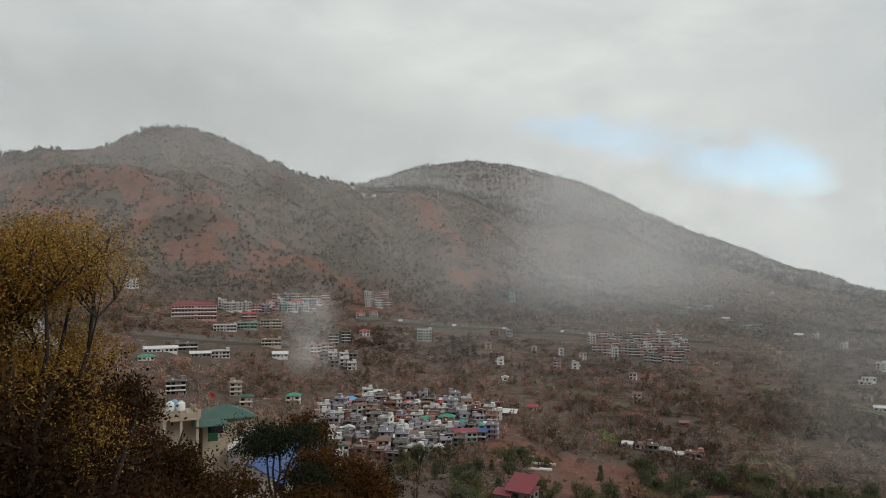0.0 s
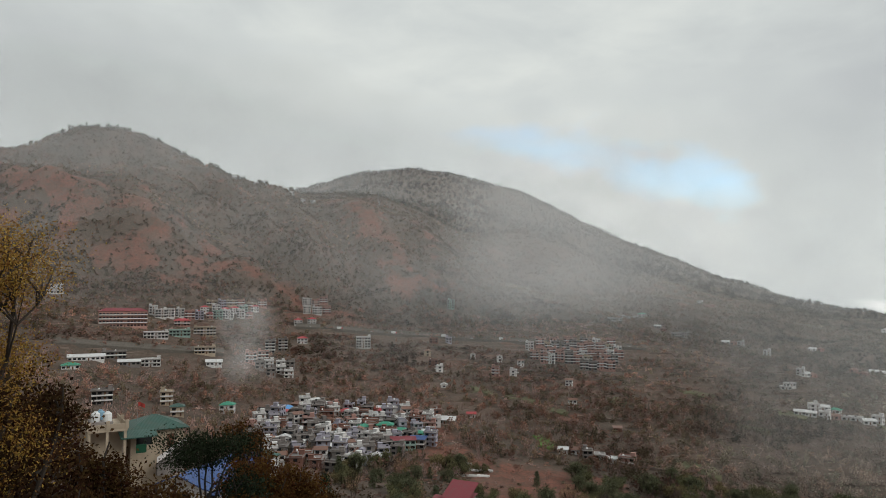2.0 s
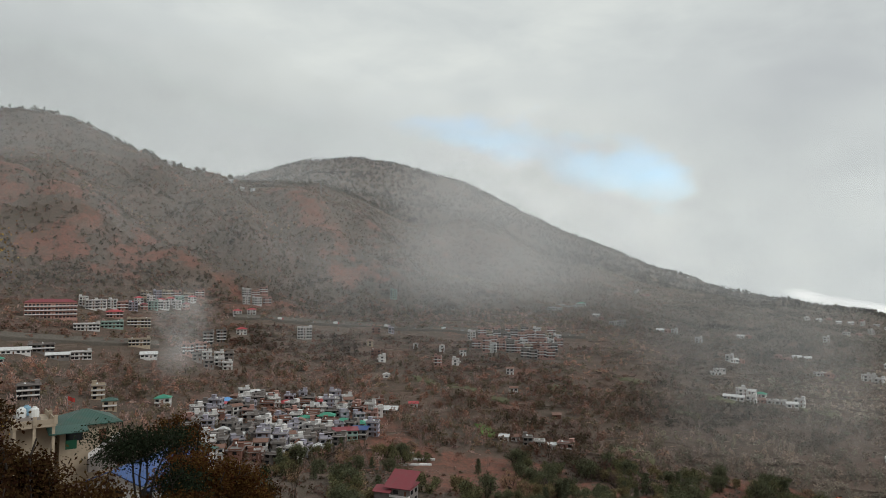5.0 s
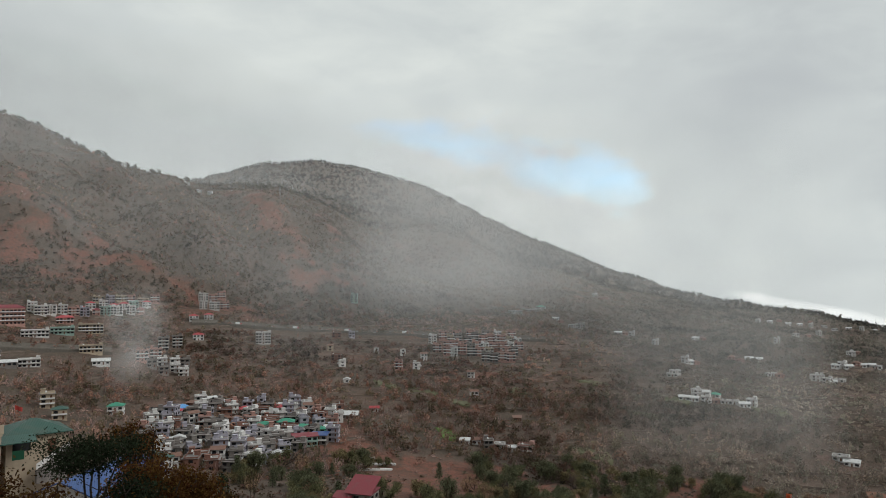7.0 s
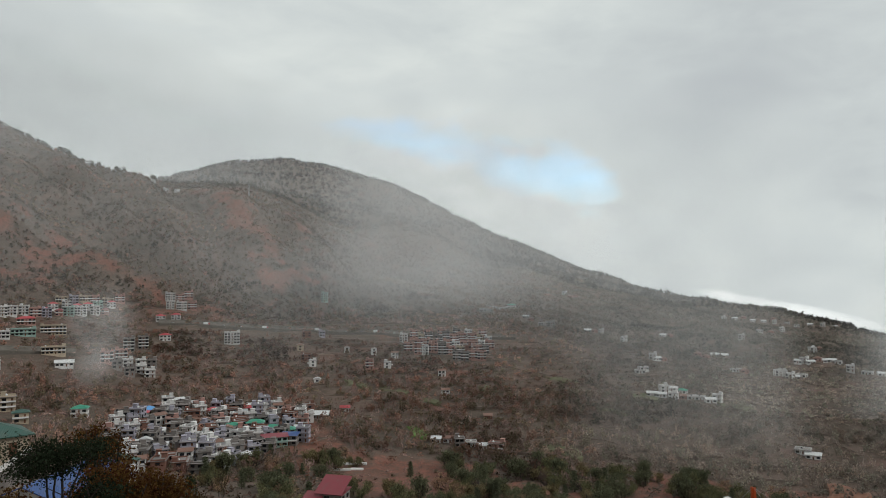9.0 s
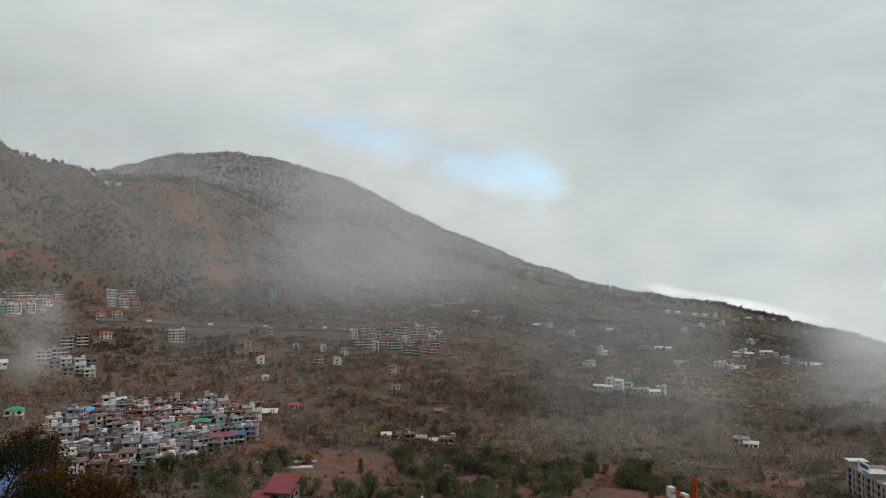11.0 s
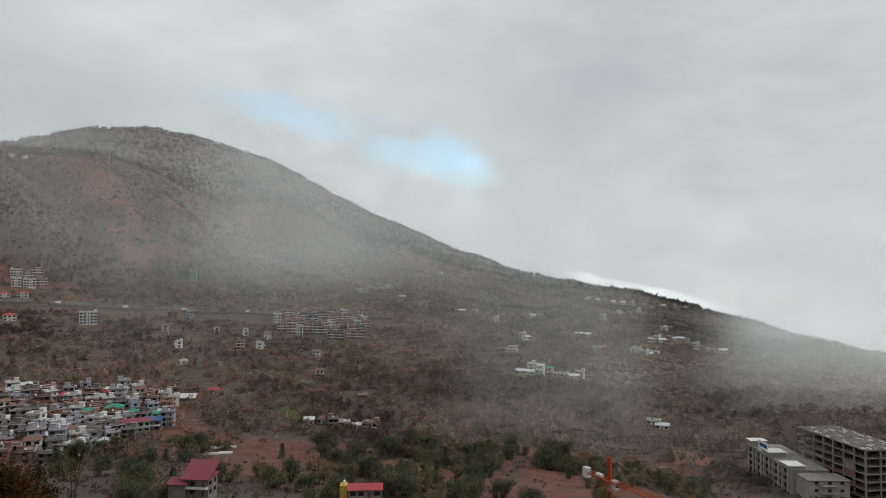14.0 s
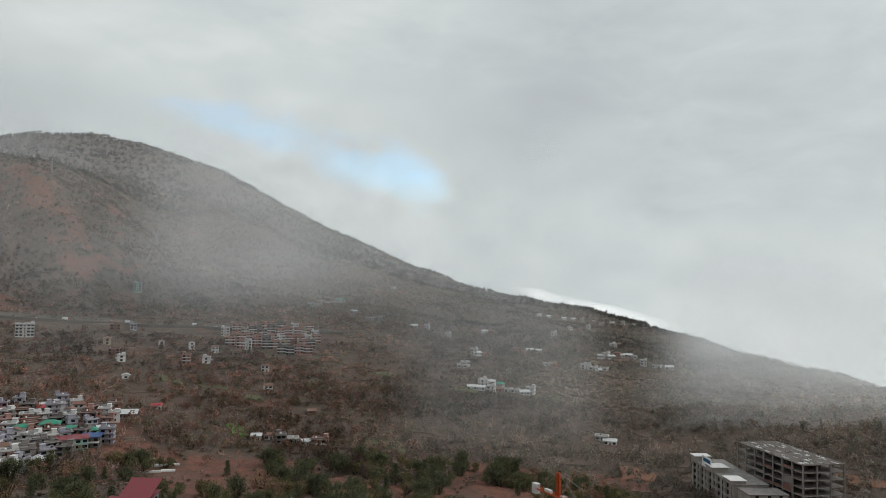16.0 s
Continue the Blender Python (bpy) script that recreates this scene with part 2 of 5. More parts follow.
def terrain_mesh():
    az = np.concatenate([np.arange(-180, -52, 4.0), np.arange(-52, -36, 0.6), np.arange(-36, 66, 0.2), np.arange(66, 84, 0.6), np.arange(84, 180, 4.0)])
    rs = np.concatenate([[0.02], np.geomspace(1, 200, 70)[:-1], np.arange(200, 900, 3.1), np.geomspace(901, 3000, 190)[:-1], np.geomspace(3000, 4900, 10)])
    a, r = np.meshgrid(np.radians(az), rs, indexing="ij")
    x, y = r * np.sin(a) + 0.5 * np.clip(1 - r / 4, 0, 1), r * np.cos(a)
    z = ground(x, y)
    co = np.stack([x, y, z], -1).reshape(-1, 3)
    n, m = len(az), len(rs)
    i = np.arange(n)[:, None]
    j = np.arange(m - 1)[None]
    p, q = i * m + j, ((i + 1) % n) * m + j
    faces = np.stack([p, p + 1, q + 1, q], -1).reshape(-1, 4)
    mesh = fast_mesh("ground", co, faces)
    thick, red = cover(co[:, 0], co[:, 1])
    c = mesh.color_attributes.new("cover", "FLOAT_COLOR", "POINT")
    c.data.foreach_set("color", np.stack([thick, red, np.zeros_like(red), np.ones_like(red)], -1).astype(np.float32).ravel())
    mesh.polygons.foreach_set("use_smooth", np.ones(len(faces), bool))
    return mesh


def fast_mesh(name, co, faces):
    """A mesh from arrays; faces all have the same number of corners."""
    mesh = bpy.data.meshes.new(name)
    k = faces.shape[1]
    mesh.vertices.add(len(co))
    mesh.vertices.foreach_set("co", np.ascontiguousarray(co, np.float32).ravel())
    mesh.loops.add(faces.size)
    mesh.loops.foreach_set("vertex_index", np.ascontiguousarray(faces, np.int32).ravel())
    mesh.polygons.add(len(faces))
    mesh.polygons.foreach_set("loop_start", np.arange(0, faces.size, k, dtype=np.int32))
    mesh.update(calc_edges=True)
    return mesh


def ground_material():
    m, t = material("hillside_soil")
    at = node(t, "ShaderNodeNewGeometry").outputs["Position"]
    cov = node(t, "ShaderNodeSeparateColor", {0: node(t, "ShaderNodeVertexColor", layer_name="cover").outputs[0]}).outputs
    fine, mid = grain(t, at, 0.9, 5, 0.65), grain(t, at, 0.07, 6, 0.65)
    soil = mix_rgb(t, ramp(t, maths(t, "ADD", cov[1], maths(t, "MULTIPLY", maths(t, "SUBTRACT", mid, 0.5), 1.2)), [(0.35, 0), (0.8, 1)]),
                   (0.185, 0.115, 0.096), (0.27, 0.108, 0.080))
    soil = mix_rgb(t, ramp(t, fine, [(0.35, 0), (0.7, 0.6)]), soil, (0.13, 0.085, 0.068))
    scrub = mix_rgb(t, mid, (0.096, 0.079, 0.063), (0.175, 0.122, 0.102))
    edge = maths(t, "ADD", cov[0], maths(t, "MULTIPLY", maths(t, "SUBTRACT", grain(t, at, 0.16, 6, 0.7), 0.5), 1.1))
    col = mix_rgb(t, ramp(t, edge, [(0.35, 0), (0.62, 1)]), soil, scrub)
    tuft = ramp(t, grain(t, at, 0.33, 5, 0.75), [(0.47, 0), (0.60, 0.65)])
    col = mix_rgb(t, tuft, col, (0.075, 0.066, 0.052))
    blotch = ramp(t, grain(t, at, 0.05, 7, 0.75, 0.8), [(0.45, 0), (0.6, 0.6)])
    col = mix_rgb(t, blotch, col, (0.10, 0.082, 0.064))
    dry = ramp(t, grain(t, at, 0.02, 5, 0.7, 0.6), [(0.5, 0), (0.66, 0.5)])
    col = mix_rgb(t, dry, col, (0.20, 0.135, 0.11))
    bump = node(t, "ShaderNodeBump", {"Strength": 0.8, "Distance": 1.2, "Height": maths(t, "ADD", fine, mid)})
    b = node(t, "ShaderNodeBsdfPrincipled", {"Base Color": col, "Roughness": 0.95, "Specular IOR Level": 0.15, "Normal": bump.outputs[0]})
    node(t, "ShaderNodeOutputMaterial", {"Surface": b.outputs[0]})
    return m


land = new("ground", terrain_mesh())
land.data.materials.append(ground_material())
tagged(land, "red-brown hillside and terraced valley with dry scrub", "ground", kind="structure")
# ---- materials ----
def plain(name, color, roughness=0.8, metallic=0.0, dirt=0.25, scale=1.2, second=None, bump=0.15, spec=0.3, vary=0.0):
    """A worn surface: base colour, stains at two sizes, a little relief. vary: how far it differs from object to object."""
    m, t = material(name)
    at = node(t, "ShaderNodeTexCoord").outputs["Object"]
    stain, fine = grain(t, at, scale * 0.35, 5, 0.65), grain(t, at, scale * 6, 4, 0.6)
    second = second or tuple(c * 0.5 for c in color)
    col = mix_rgb(t, ramp(t, stain, [(0.42, 0), (0.75, min(1, dirt * 2.2))]), color, second)
    col = mix_rgb(t, maths(t, "MULTIPLY", fine, dirt), col, tuple(c * 0.6 for c in color))
    if vary:
        rnd = node(t, "ShaderNodeObjectInfo").outputs["Random"]
        col = node(t, "ShaderNodeHueSaturation", {"Color": col, "Value": maths(t, "ADD", 1 - vary, maths(t, "MULTIPLY", rnd, 1.5 * vary))}).outputs[0]
    bm = node(t, "ShaderNodeBump", {"Strength": bump, "Distance": 0.05, "Height": fine})
    b = node(t, "ShaderNodeBsdfPrincipled", {"Base Color": col, "Roughness": roughness, "Metallic": metallic, "Specular IOR Level": spec, "Normal": bm.outputs[0]})
    node(t, "ShaderNodeOutputMaterial", {"Surface": b.outputs[0]})
    return m


def tin(name, color):
    """Painted corrugated sheet with rust and faded streaks."""
    m, t = material(name)
    at = node(t, "ShaderNodeTexCoord").outputs["Object"]
    wave = node(t, "ShaderNodeTexWave", {"Vector": at, "Scale": 1.6, "Distortion": 0.2})
    stain = grain(t, at, 0.5, 5, 0.7)
    col = mix_rgb(t, ramp(t, stain, [(0.48, 0), (0.75, 0.55)]), color, (0.11, 0.085, 0.07))
    col = mix_rgb(t, maths(t, "MULTIPLY", grain(t, at, 3.0), 0.4), col, tuple(min(1, c * 1.5 + 0.03) for c in color))
    bm = node(t, "ShaderNodeBump", {"Strength": 0.4, "Distance": 0.04, "Height": wave.outputs["Fac"]})
    b = node(t, "ShaderNodeBsdfPrincipled", {"Base Color": col, "Roughness": 0.5, "Specular IOR Level": 0.35, "Normal": bm.outputs[0]})
    node(t, "ShaderNodeOutputMaterial", {"Surface": b.outputs[0]})
    return m


def leafy(name, spread=0.5):
    """Foliage: each plant's own tint, each leaf a little lighter or darker, some light let through."""
    m, t = material(name)
    tint = node(t, "ShaderNodeVertexColor", layer_name="tint").outputs[0]
    geo = node(t, "ShaderNodeNewGeometry")
    rnd = geo.outputs["Random Per Island"]
    col = node(t, "ShaderNodeHueSaturation", {"Color": tint, "Hue": maths(t, "ADD", 0.5 - 0.05 * spread, maths(t, "MULTIPLY", rnd, 0.1 * spread)),
                                              "Value": maths(t, "ADD", 1 - spread, maths(t, "MULTIPLY", rnd, 2 * spread))}).outputs[0]
    d = node(t, "ShaderNodeBsdfDiffuse", {"Color": col, "Roughness": 0.6})
    tr = node(t, "ShaderNodeBsdfTranslucent", {"Color": col})
    mx = node(t, "ShaderNodeMixShader", {"Fac": 0.3, 1: d.outputs[0], 2: tr.outputs[0]})
    node(t, "ShaderNodeOutputMaterial", {"Surface": mx.outputs[0]})
    return m


WHITE = plain("white_limewash", (0.76, 0.74, 0.73), dirt=0.25, vary=0.12)
CREAM = plain("cream_plaster", (0.50, 0.41, 0.31), dirt=0.3, vary=0.15)
PINK = plain("pink_plaster", (0.50, 0.29, 0.25), dirt=0.3, vary=0.15)
LILAC = plain("lilac_plaster", (0.44, 0.42, 0.49), dirt=0.3, vary=0.2)
AQUA = plain("aqua_plaster", (0.36, 0.50, 0.45), dirt=0.3, vary=0.15)
GREY = plain("bare_cement", (0.28, 0.25, 0.235), dirt=0.45, vary=0.25)
BRICKISH = plain("unplastered_brickwork", (0.26, 0.13, 0.10), dirt=0.4, vary=0.15)
SLAB = plain("weathered_roof_slab", (0.30, 0.275, 0.265), dirt=0.45, vary=0.25, second=(0.14, 0.125, 0.115))
RAIL = plain("painted_railing", (0.55, 0.54, 0.52), roughness=0.5)
GLASS = plain("dark_window_glass", (0.02, 0.023, 0.027), roughness=0.12, dirt=0.05, bump=0.0, spec=0.5)
WOOD = plain("brown_door_paint", (0.16, 0.075, 0.045), dirt=0.3)
FRAME = plain("window_frame_paint", (0.42, 0.40, 0.37), dirt=0.2)
TANK_BLACK = plain("black_polythene", (0.018, 0.018, 0.02), roughness=0.45)
TANK_WHITE = plain("white_polythene", (0.75, 0.76, 0.76), roughness=0.4, dirt=0.1)
TIN_GREEN = tin("green_tin", (0.035, 0.24, 0.155))
TIN_DULL = tin("dull_green_tin", (0.026, 0.078, 0.062))
TIN_RED = tin("red_tin", (0.38, 0.045, 0.055))
TIN_MAROON = tin("maroon_tin", (0.20, 0.028, 0.04))
TIN_BLUE = tin("blue_tin", (0.03, 0.075, 0.22))
TIN_SKY = tin("light_blue_tin", (0.10, 0.30, 0.62))
TIN_GREY = tin("grey_tin", (0.55, 0.55, 0.55))
TIN_RUST = tin("rusty_tin", (0.17, 0.085, 0.06))
LEAF = leafy("leaves")
LEAF_FAR = leafy("far_foliage", 0.22)
BARK = plain("grey_brown_bark", (0.055, 0.043, 0.035), roughness=0.9, dirt=0.4, scale=3, bump=0.6)
ORANGE = plain("orange_crane_paint", (0.55, 0.10, 0.025), roughness=0.5, dirt=0.2)
STEEL = plain("galvanised_steel", (0.42, 0.43, 0.44), roughness=0.4, metallic=0.6)
EARTH_WALL = plain("dry_stone_wall", (0.17, 0.15, 0.13), dirt=0.6, scale=2)


# ---- mesh helpers ----
class Geo:
    """Collects corners and faces of one mesh."""

    def __init__(self):
        self.v, self.f = [], []

    def face(self, *pts):
        n = len(self.v)
        self.v += [tuple(p) for p in pts]
        self.f.append(tuple(range(n, n + len(pts))))

    def box(self, x0, x1, y0, y1, z0, z1):
        n = len(self.v)
        self.v += [(x, y, z) for z in (z0, z1) for x, y in ((x0, y0), (x1, y0), (x1, y1), (x0, y1))]
        self.f += [tuple(n + k for k in q) for q in ((3, 2, 1, 0), (4, 5, 6, 7), (0, 1, 5, 4), (1, 2, 6, 5), (2, 3, 7, 6), (3, 0, 4, 7))]
        return self

    def prism(self, pts, z0, z1):
        """An upright prism over a ring of x, y points (counter-clockwise)."""
        n, k = len(self.v), len(pts)
        self.v += [(x, y, z0) for x, y in pts] + [(x, y, z1) for x, y in pts]
        self.f += [tuple(range(n + k - 1, n - 1, -1)), tuple(range(n + k, n + 2 * k))]
        self.f += [(n + i, n + (i + 1) % k, n + k + (i + 1) % k, n + k + i) for i in range(k)]
        return self

    def tube(self, a, b, ra, rb, sides=6):
        a, b = Vector(a), Vector(b)
        way = (b - a).normalized()
        side = way.orthogonal().normalized()
        up = way.cross(side)
        n = len(self.v)
        for c, r in ((a, ra), (b, rb)):
            for k in range(sides):
                w = 2 * math.pi * k / sides
                self.v.append(tuple(c + side * (r * math.cos(w)) + up * (r * math.sin(w))))
        self.f += [(n + k, n + (k + 1) % sides, n + sides + (k + 1) % sides, n + sides + k) for k in range(sides)]
        self.f += [tuple(range(n + sides - 1, n - 1, -1)), tuple(range(n + sides, n + 2 * sides))]
        return self

    def lathe(self, rings, cx, cy, sides=12):
        """A turned solid: rings of (radius, z) from the bottom up."""
        n = len(self.v)
        for r, z in rings:
            self.v += [(cx + r * math.cos(2 * math.pi * k / sides), cy + r * math.sin(2 * math.pi * k / sides), z) for k in range(sides)]
        for i in range(len(rings) - 1):
            self.f += [(n + i * sides + k, n + i * sides + (k + 1) % sides, n + (i + 1) * sides + (k + 1) % sides, n + (i + 1) * sides + k) for k in range(sides)]
        self.f += [tuple(range(n + sides - 1, n - 1, -1)), tuple(range(n + (len(rings) - 1) * sides, n + len(rings) * sides))]
        return self

    def mesh(self, name, mat):
        me = bpy.data.meshes.new(name)
        me.from_pydata(self.v, [], self.f)
        me.materials.append(mat)
        return me


def part(name, geo, mat, parent, label=""):
    ob = new(name, geo.mesh(name, mat))
    ob.parent = parent
    return tagged(ob, label)


def thing(name, m, label, category, group=""):
    root = new(name)
    root.matrix_world = m
    root.empty_display_size = 0.3
    return tagged(root, label, category, group)


def spot(azimuth, distance, sink=0.0):
    a = radians(azimuth)
    distance *= FAR if distance > 150 else 1
    x, y = distance * math.sin(a), distance * math.cos(a)
    return x, y, float(ground(x, y)) - sink


def facade(geo, holes, at, width, base, top, reveal=0.2):
    """A wall with openings. at(u, z, depth) gives a place; holes are (u0, u1, z0, z1)."""
    us = sorted({0.0, width, *(h[0] for h in holes), *(h[1] for h in holes)})
    zs = sorted({base, top, *(h[2] for h in holes), *(h[3] for h in holes)})
    for u0, u1 in zip(us, us[1:]):
        for z0, z1 in zip(zs, zs[1:]):
            uc, zc = (u0 + u1) / 2, (z0 + z1) / 2
            if not any(h[0] < uc < h[1] and h[2] < zc < h[3] for h in holes):
                geo.face(at(u0, z0, 0), at(u1, z0, 0), at(u1, z1, 0), at(u0, z1, 0))
    for u0, u1, z0, z1 in holes:
        ring = [(u0, z0), (u1, z0), (u1, z1), (u0, z1)]
        for (ua, za), (ub, zb) in zip(ring, ring[1:] + ring[:1]):
            geo.face(at(ua, za, 0), at(ua, za, reveal), at(ub, zb, reveal), at(ub, zb, 0))
# ---- mist and low cloud ----
def mist_material(name, density, size, seed, lo=0.35, hi=0.7, side=0.2, foot=0.3, head=0.3, lift=1.0):
    """Thin white vapour: patchy, soft towards all its edges, lit by the sky above it."""
    m, t = material(name)
    tex = node(t, "ShaderNodeTexCoord")
    uv = node(t, "ShaderNodeSeparateXYZ", {0: node(t, "ShaderNodeUVMap").outputs[0]}).outputs
    at = node(t, "ShaderNodeMapping", {"Vector": tex.outputs["Object"], "Location": (seed * 91.0, seed * 37.0, 0), "Scale": (1 / size, 1 / size, 1.3 / size)}).outputs[0]
    puff = ramp(t, grain(t, at, 1.0, 6, 0.5, 0.5), [(max(lo, 0.0), max(0.0, -lo) / (hi - lo)), (hi, 1)])
    a = maths(t, "MULTIPLY", puff, density)
    for axis, low, high in ((uv[0], side, side), (uv[1], foot, head)):
        for edge, width in ((axis, low), (maths(t, "SUBTRACT", 1.0, axis), high)):
            if width:
                n = node(t, "ShaderNodeMapRange", {"Value": edge, "From Max": width})
                n.interpolation_type = "SMOOTHERSTEP"
                a = maths(t, "MULTIPLY", a, n.outputs[0])
    up = node(t, "ShaderNodeCombineXYZ", {2: 1.0})
    down = node(t, "ShaderNodeCombineXYZ", {2: -1.0})
    white = (0.97 * lift, 0.97 * lift, 0.97 * lift, 1)
    d = node(t, "ShaderNodeAddShader", {0: node(t, "ShaderNodeBsdfDiffuse", {"Color": white, "Normal": up.outputs[0]}).outputs[0],
                                        1: node(t, "ShaderNodeBsdfTranslucent", {"Color": white, "Normal": down.outputs[0]}).outputs[0]})
    mx = node(t, "ShaderNodeMixShader", {"Fac": a, 1: node(t, "ShaderNodeBsdfTransparent").outputs[0], 2: d.outputs[0]})
    node(t, "ShaderNodeOutputMaterial", {"Surface": mx.outputs[0]})
    return m


def mist_bank(name, label, az0, az1, r, z0, z1, density, size, seed, lean=0.0, wave=0.0, **soft):
    """A curved veil of vapour that hangs across the slope; lean tips its top away."""
    n, k = 60, 12
    u, v = np.meshgrid(np.linspace(0, 1, n), np.linspace(0, 1, k), indexing="ij")
    az = np.radians(az0 + (az1 - az0) * u)
    r, z0, z1, lean, wave = (q * FAR for q in (r, z0, z1, lean, wave))
    rr = r + lean * v + wave * np.sin(u * 9 + seed) * (0.5 + v)
    co = np.stack([rr * np.sin(az), rr * np.cos(az), z0 + (z1 - z0) * v], -1).reshape(-1, 3)
    i, j = np.meshgrid(np.arange(n - 1), np.arange(k - 1), indexing="ij")
    p = (i * k + j).ravel()
    faces = np.stack([p, p + k, p + k + 1, p + 1], -1)
    mesh = fast_mesh(name, co, faces)
    layer = mesh.uv_layers.new(name="UVMap")
    uvs = np.stack([u, v], -1).reshape(-1, 2)[faces.ravel()]
    layer.data.foreach_set("uv", uvs.astype(np.float32).ravel())
    mesh.polygons.foreach_set("use_smooth", np.ones(len(faces), bool))
    mesh.materials.append(mist_material(name, density, size, seed, **soft))
    return tagged(new(name, mesh), label, "mist", kind="stuff")


mist_bank("valley_haze", "thin grey haze over the valley", -8, 46, 440, -72, 60, 0.135, 160, 1, 0, 10, lo=0.0, hi=0.5, side=0.22, foot=0.5, head=0.5)
mist_bank("near_haze", "thin grey haze over the lower valley", 24, 46, 300, -84, 20, 0.12, 120, 9, 0, 5, lo=0.0, hi=0.5, side=0.35, foot=0.45, head=0.5)
mist_bank("hill_haze", "grey haze before the mountain", -46, 46, 600, -45, 200, 0.115, 200, 2, 60, 20, lo=0.15, hi=0.65, side=0.1, foot=0.35, head=0.5)
mist_bank("hill_haze", "grey haze before the mountain", -46, 46, 700, -40, 225, 0.115, 120, 12, 60, 20, lo=0.2, hi=0.65, side=0.1, foot=0.35, head=0.5)
mist_bank("ridge_haze", "pale mist behind the front hill", -45, 46, 1280, -120, 420, 0.08, 240, 3, 0, 30, lo=0.0, hi=0.45, side=0.1, foot=0.2, head=0.35)
for k, r in enumerate((890, 960)):
    mist_bank("cloud_cap", "low grey cloud resting on the peak", -50, -2 + 2 * k, r, 90 + 10 * k, 330, 0.14, 130, 4 + 3 * k, -20, 20, lo=0.2, hi=0.5, side=0.3, foot=0.5, head=0.3)
mist_bank("saddle_cloud", "white cloud lying in the saddle between the ridges", -14, 5, 1190, 150, 330, 0.14, 120, 24, 0, 10, lo=0.0, hi=0.3, side=0.4, foot=0.12, head=0.55)
for k, (r, size) in enumerate(((540, 150), (590, 90), (650, 120))):
    mist_bank("rising_mist", "drifting mist rising up the slope", 3 - k, 32 - 3 * k, r, -50, 190, 0.14, size, 5 + 10 * k, 40, 15, lo=0.12, hi=0.5, side=0.4, foot=0.35, head=0.45)
for k, r in enumerate((372, 378, 384)):
    mist_bank("smoke_plume", "pale smoke hanging over the village", -14.4 + 0.4 * k, -8.4 + 0.4 * k, r, -52, 14, 0.135, 26 + 4 * k, 6 + k, 10, 5, lo=0.34, hi=0.60, side=0.45, foot=0.4, head=0.55)
for k, r in enumerate((390, 460, 540, 630, 730, 850)):
    mist_bank("fog_bank", "dense fog closing the valley", 46 - 3 * (k == 1), 104, r, -112, 25 + 18 * k, 0.141, 90 + 12 * k, 7 + k, 30, 12, lo=-0.4, hi=0.42, side=0.11, foot=0.28, head=0.5)
# ---- houses ----
def water_tank(parent, x, y, z, mat, size=0.6):
    g = Geo().lathe([(size, 0), (size * 1.03, 0.3), (size, 0.32), (size * 1.03, 0.7), (size, 0.72), (size * 0.95, 1.1), (size * 0.45, 1.32), (size * 0.42, 1.42)], 0, 0)
    g.v = [(vx + x, vy + y, vz + z) for vx, vy, vz in g.v]
    return part("water_tank", g, mat, parent, "round plastic water tank")


def roof_shape(kind, w, d, z, over=0.6, rise=1.8):
    """Sheet roofs with real thickness over a w by d plan whose middle is 0, 0."""
    x, y, t = w / 2 + over, d / 2 + over, 0.12
    g = Geo()
    if kind == "gable":
        g.v = [(-x, -y, z), (x, -y, z), (x, y, z), (-x, y, z), (-x, 0, z + rise), (x, 0, z + rise)]
        g.v += [(px, py, pz - t) for px, py, pz in g.v]
        g.f = [(0, 1, 5, 4), (2, 3, 4, 5), (7, 6, 10, 11), (9, 8, 11, 10), (0, 6, 7, 1), (2, 8, 9, 3), (0, 4, 10, 6), (4, 3, 9, 10), (1, 7, 11, 5), (5, 11, 8, 2)]
    elif kind == "hip":
        k = max(x - y, 0.3)
        g.v = [(-x, -y, z), (x, -y, z), (x, y, z), (-x, y, z), (-k, 0, z + rise), (k, 0, z + rise)]
        g.v += [(px, py, pz - t) for px, py, pz in g.v]
        g.f = [(0, 1, 5, 4), (2, 3, 4, 5), (1, 2, 5), (3, 0, 4), (6, 9, 8, 7), (0, 6, 7, 1), (1, 7, 8, 2), (2, 8, 9, 3), (3, 9, 6, 0)]
    else:
        g.v = [(-x, -y, z), (x, -y, z), (x, y, z + rise * 0.6), (-x, y, z + rise * 0.6)]
        g.v += [(px, py, pz - t) for px, py, pz in g.v]
        g.f = [(0, 1, 2, 3), (7, 6, 5, 4), (0, 4, 5, 1), (1, 5, 6, 2), (2, 6, 7, 3), (3, 7, 4, 0)]
    return g


